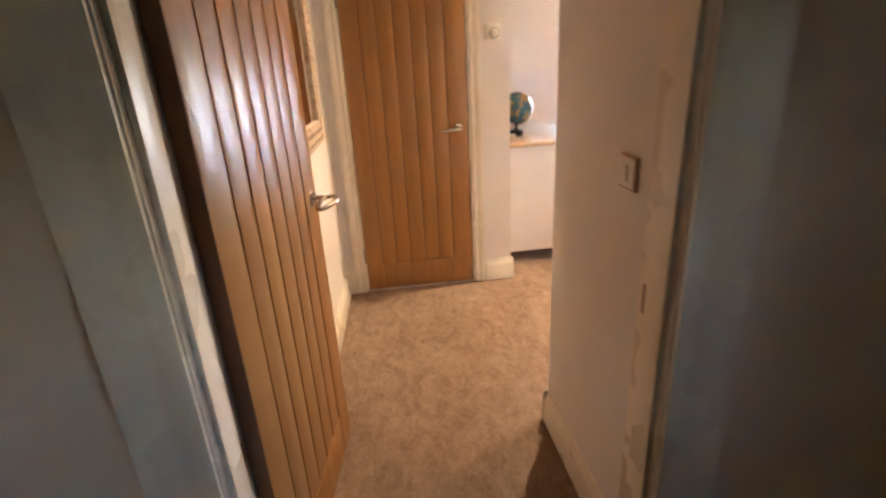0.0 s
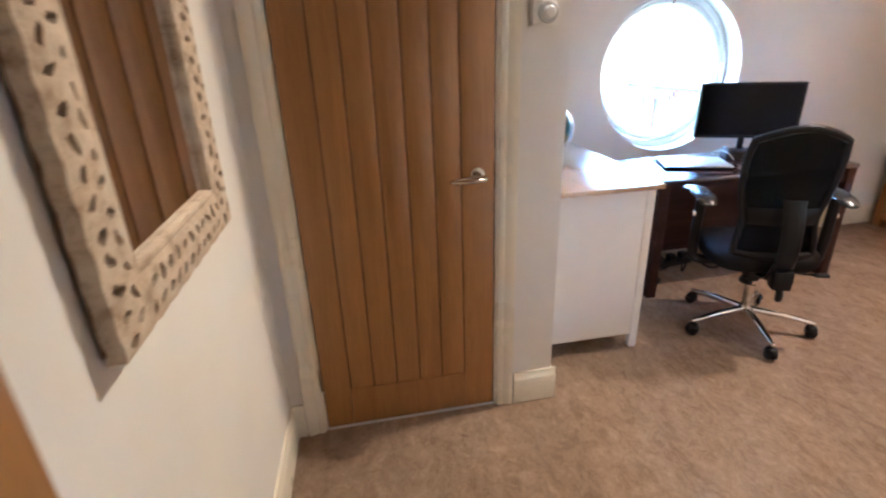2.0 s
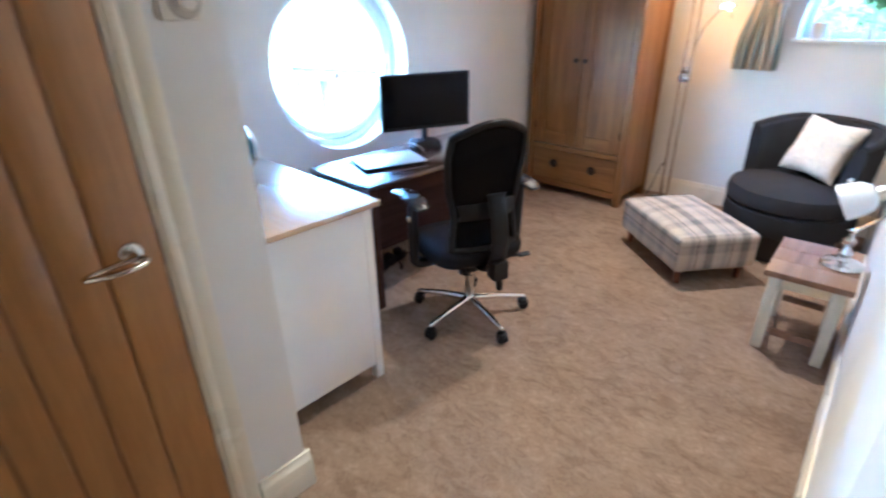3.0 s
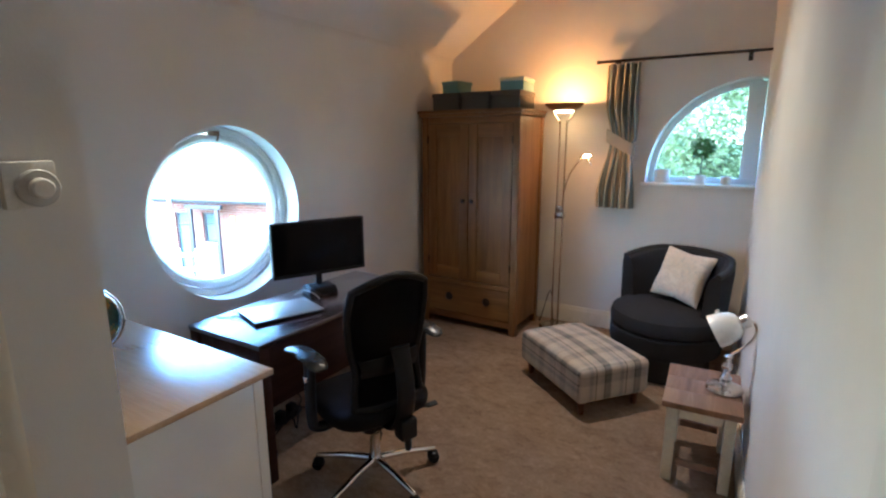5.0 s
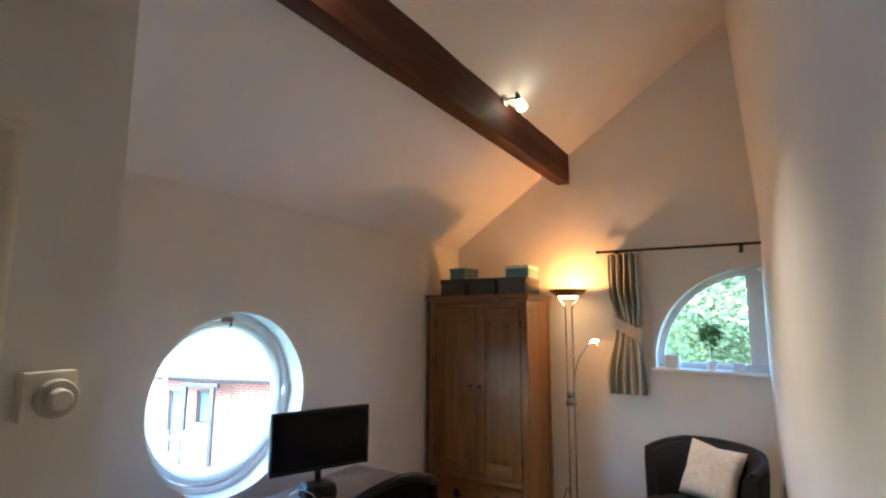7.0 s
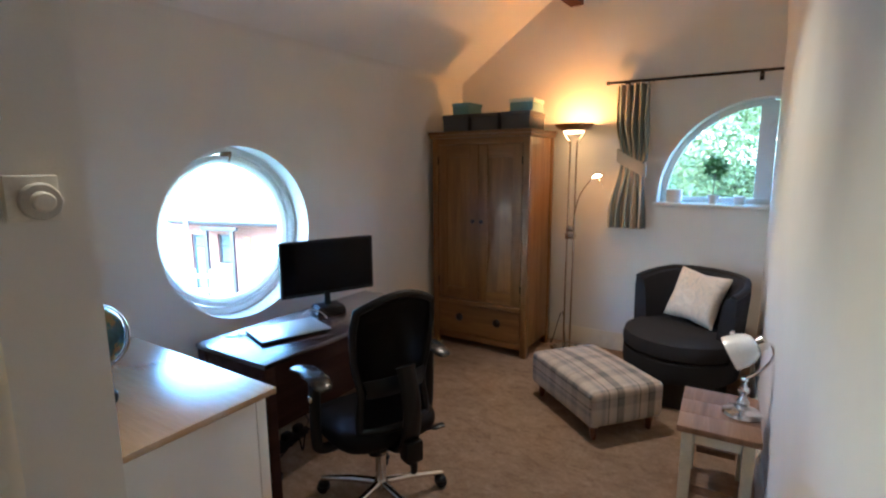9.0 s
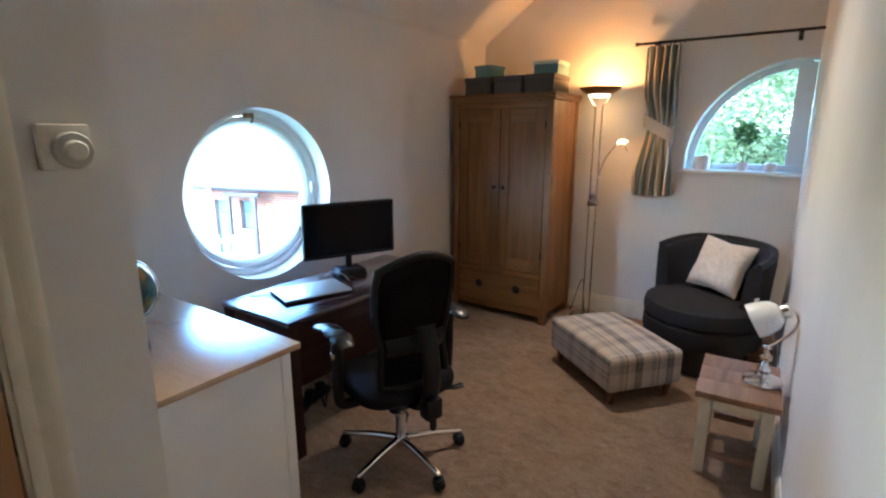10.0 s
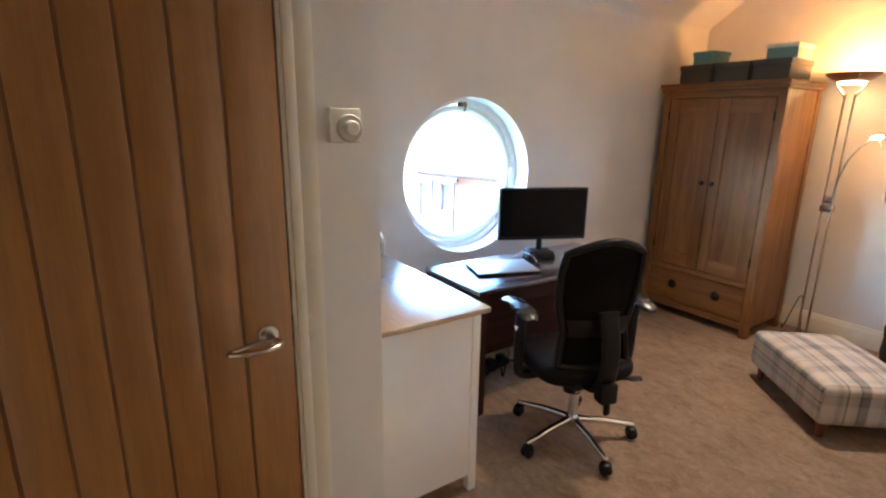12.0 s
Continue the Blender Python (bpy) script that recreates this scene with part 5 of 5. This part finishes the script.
for k in range(520):
    d = Vector((rng.gauss(0, 1), rng.gauss(0, 1), rng.gauss(0, 1))).normalized()
    c = Vector((0, 0, 0.27)) + d * 0.085 * rng.uniform(0.55, 1.08)
    a = Vector((rng.gauss(0, 1), rng.gauss(0, 1), rng.gauss(0, 1))).normalized()
    b2 = a.cross(d).normalized() * 0.006
    a = a * 0.016
    vs = [bm.verts.new(c + a), bm.verts.new(c + b2), bm.verts.new(c - a), bm.verts.new(c - b2)]
    bm.faces.new(vs)
part("foliage", bm, PLANT, pt)

# spotlights on the beam
def spotlight(m, name_label):
    """A dark rose on the beam, a short swivel arm and a frosted glass cone."""
    t = thing("spotlight", name_label, "spotlight", m)
    part("plate", lathe([(0, 0), (0.052, 0), (0.052, 0.010), (0.046, 0.018), (0.02, 0.026), (0, 0.027)], 32), NICKEL, t, "satin nickel rose", pose(0, 0, 0, 90, 0, 0))
    part("stem", sweep(bend([(0, -0.02, 0), (0.012, -0.055, 0.006), (0.022, -0.085, 0.004)]), 0.006, 10), IRON, t)
    part("swivel", lathe([(0, -0.012), (0.010, -0.010), (0.013, 0), (0.010, 0.010), (0, 0.012)], 20), IRON, t, m=pose(0.022, -0.088, 0.002))
    hd = pose(0.026, -0.094, 0.0, -14, -16, 0)
    part("lamp_holder", lathe([(0, 0.045), (0.010, 0.044), (0.015, 0.030), (0.019, 0.004), (0.021, -0.010), (0.017, -0.010), (0, -0.008)], 28), IRON, t, "dark bronze lamp holder", hd)
    part("glass_shade", lathe([(0.017, -0.008), (0.022, -0.020), (0.030, -0.045), (0.034, -0.066), (0.031, -0.078), (0.020, -0.085), (0, -0.087)], 32), BULBGLOW, t, "lit frosted glass cone", hd)


spotlight(place_of(3.53, 3.789, 3.13), "small nickel spotlight on the beam, lit")
# assumed fixture, out of view, for the corridor's spot lamp
spotlight(place_of(1.75, 3.789, 3.0), "small nickel spotlight on the beam, lit")

# ---- outside ----
GROUND = -2.65
solid("ground", box(-400, -400, GROUND - 0.3, 400, 400, GROUND, 0), GRASS, "mown lawn running to the horizon", "ground", "structure")
solid("pavement", box(2, 9, GROUND, 26, 24, GROUND + 0.03, 0.01), PAVING, "pale paved yard before the neighbouring house", "pavement", "structure")


def brick_wall_material():
    m, nt, b = nodes_of("brick_courses")
    v = coords(nt)
    s = nt.nodes.new("ShaderNodeSeparateXYZ")
    cmb = nt.nodes.new("ShaderNodeCombineXYZ")
    nt.links.new(v, s.inputs[0])
    nt.links.new(s.outputs[0], cmb.inputs[0])
    nt.links.new(s.outputs[2], cmb.inputs[1])
    t = nt.nodes.new("ShaderNodeTexBrick")
    t.inputs["Color1"].default_value, t.inputs["Color2"].default_value = (0.17, 0.052, 0.034, 1), (0.12, 0.036, 0.024, 1)
    t.inputs["Mortar"].default_value = (0.24, 0.19, 0.15, 1)
    t.inputs["Scale"].default_value = 1
    t.inputs["Brick Width"].default_value, t.inputs["Row Height"].default_value, t.inputs["Mortar Size"].default_value = 0.225, 0.075, 0.010
    nt.links.new(cmb.outputs[0], t.inputs["Vector"])
    nt.links.new(t.outputs["Color"], b.inputs["Base Color"])
    b.inputs["Roughness"].default_value = 0.9
    bump_of(nt, b, t.outputs["Fac"], -0.4, 0.01)
    return m


def neighbour(m):
    """Its front runs along x at y = 0 in its own frame."""
    t = thing("neighbour_house", "single-storey red brick house with a porch and pale tiled roof", "house", m)
    e = -0.12
    openings = [(-0.36, -2.6, 0.2, -0.62), (0.64, -1.55, 1.16, -0.60), (3.2, -1.7, 4.4, -0.65), (6.5, -1.7, 7.7, -0.65)]
    part("house_wall", plate([(-1.15, GROUND), (11, GROUND), (11, e), (-1.15, e)], [[(a, b + 0.001), (c, b + 0.001), (c, d), (a, d)] for a, b, c, d in openings],
                             lambda u, v, w: Vector((u, w, v)), 0.3), brick_wall_material(), t, "weathered red brick wall")
    bm = bmesh.new()
    rf = [(-0.65, -0.5, e), (11.3, -0.5, e), (11.3, 4.5, e + 2.9), (-0.65, 4.5, e + 2.9)]
    lo = [bm.verts.new(p_) for p_ in rf]
    hi = [bm.verts.new((a, b, c + 0.12)) for a, b, c in rf]
    bm.faces.new(lo), bm.faces.new(hi)
    for i in range(4):
        bm.faces.new((lo[i], lo[(i + 1) % 4], hi[(i + 1) % 4], hi[i]))
    part("roof", bm, SLATE, t, "pale weathered tiled roof")
    part("house_side", box(-1.15, 0.3, GROUND, -0.85, 8, e + 0.2, 0), BRICK, t)
    part("fascia", box(-0.65, -0.53, e - 0.12, 11.3, -0.505, e + 0.02, 0.004), PIPE, t, "dark fascia board")
    part("gutter", sweep([(-0.65, -0.58, e - 0.02), (11.3, -0.58, e - 0.02)], 0.05, 10), PIPE, t)
    part("porch_beam", box(0.45, -0.52, e - 0.30, 1.72, -0.42, e - 0.18, 0.008), PIPE, t, "dark porch beam")
    for x in (0.60, 1.54):
        part("porch_post", box(x - 0.06, -0.52, GROUND + 0.03, x + 0.06, -0.42, e - 0.301, 0.008), PIPE, t, "dark painted post")
    part("vent_pipe", sweep([(0.08, -0.68, -0.45), (0.08, -0.68, 0.03)], 0.06, 12), SILVER, t, "pale grey vent pipe")
    for (a, b, c, d), pane in zip(openings, (0, 1, 1, 1)):
        w = part("window" if pane else "door", box(a + 0.05, 0.10, b + 0.05, c - 0.05, 0.12, d - (0.05 if pane else 0.42), 0), PANEGLASS if pane else BLUEDOOR, t)
        if not pane:
            part("fanlight", box(a + 0.05, 0.10, d - 0.36, c - 0.05, 0.12, d - 0.05, 0), PANEGLASS, w)
            part("transom", box(a + 0.061, 0.06, d - 0.42, c - 0.061, 0.15, d - 0.36, 0.004), PIPE, w)
        for x0, z0, x1, z1 in ((a, b, a + 0.06, d), (c - 0.06, b, c, d), (a + 0.061, d - 0.06, c - 0.061, d), (a + 0.061, b, c - 0.061, b + 0.06)):
            part("frame", box(x0, 0.06, z0, x1, 0.15, z1, 0.004), PIPE, w)
        if pane:
            part("bar", box(a + 0.061, 0.07, d - 0.40, c - 0.061, 0.14, d - 0.35, 0.004), PIPE, w)
            part("sill", box(a - 0.08, -0.06, b - 0.07, c + 0.08, 0.06, b - 0.002, 0.006), UPVC, w)
    part("wall_plaque", box(1.66, -0.05, -1.07, 1.84, 0, -0.66, 0.02), plain("terracotta", (0.6, 0.24, 0.08), 0.7), t, "orange wall plaque")


neighbour(place_of(9.94, 17.70, 0, -72))
fence = thing("fence", "pale timber post and rail fence in the yard", "fence", place_of(8.2, 15.6, 0, -60))
for i in range(5):
    part("post", box(-1.4 + i * 0.5, 0, GROUND + 0.03, -1.32 + i * 0.5, 0.08, -1.25, 0.008), CREAM, fence)
for z in (-2.2, -1.85, -1.45):
    part("rail", box(-1.45, -0.03, z, 0.75, -0.001, z + 0.09, 0.006), CREAM, fence)


def tree(m, height, spread, leaves, seed):
    t = thing("tree", "broad leafy green tree outside the gable window", "tree", m, "trees outside")
    rng = random.Random(seed)
    trunk = bend([(0, 0, 0), (0.1, 0.05, height * 0.25), (0.0, -0.05, height * 0.5), (0.1, 0, height * 0.85)])
    bm = sweep(trunk, [0.20 * (1 - 0.85 * i / (len(trunk) - 1)) for i in range(len(trunk))], 12)
    tips = []
    for k in range(16):
        a, z = rng.uniform(0, 6.28), rng.uniform(0.28, 0.8) * height
        r = spread * rng.uniform(0.45, 0.9)
        tip = Vector((math.cos(a) * r, math.sin(a) * r, z + rng.uniform(0.2, 1.2)))
        pts = bend([(0, 0, z), tip * 0.5 + Vector((0, 0, z * 0.5 + 0.1)), tip])
        sweep(pts, [0.07 * (1 - 0.85 * i / (len(pts) - 1)) for i in range(len(pts))], 7, bm)
        tips += [tip, tip * 0.7 + Vector((0, 0, z * 0.3 + 0.2))]
    part("trunk", bm, BARK, t)
    tips += [Vector((rng.gauss(0, spread * 0.4), rng.gauss(0, spread * 0.4), height * rng.uniform(0.45, 1.0))) for _ in range(26)]
    verts, faces = [], []
    for k in range(leaves):
        c = rng.choice(tips) + Vector((rng.gauss(0, 0.42), rng.gauss(0, 0.42), rng.gauss(0, 0.36)))
        a = Vector((rng.gauss(0, 1), rng.gauss(0, 1), rng.gauss(0, 0.6))).normalized()
        b2 = a.orthogonal().normalized()
        b2.rotate(Euler((rng.uniform(0, 6), rng.uniform(0, 6), 0)))
        s = rng.uniform(0.03, 0.058)
        i = len(verts)
        verts += [c + a * s, c + b2 * s * 0.5, c - a * s, c - b2 * s * 0.5]
        faces.append((i, i + 1, i + 2, i + 3))
    me = bpy.data.meshes.new("crown")
    me.from_pydata(verts, [], faces)
    ob = new("crown", me)
    me.materials.append(LEAF)
    ob.parent = t


tree(place_of(10.2, 4.0, GROUND), 6.6, 2.3, 100000, 3)
tree(place_of(12.2, 1.2, GROUND), 6.0, 2.4, 90000, 5)
tree(place_of(13.0, 7.0, GROUND), 6.4, 2.4, 90000, 8)
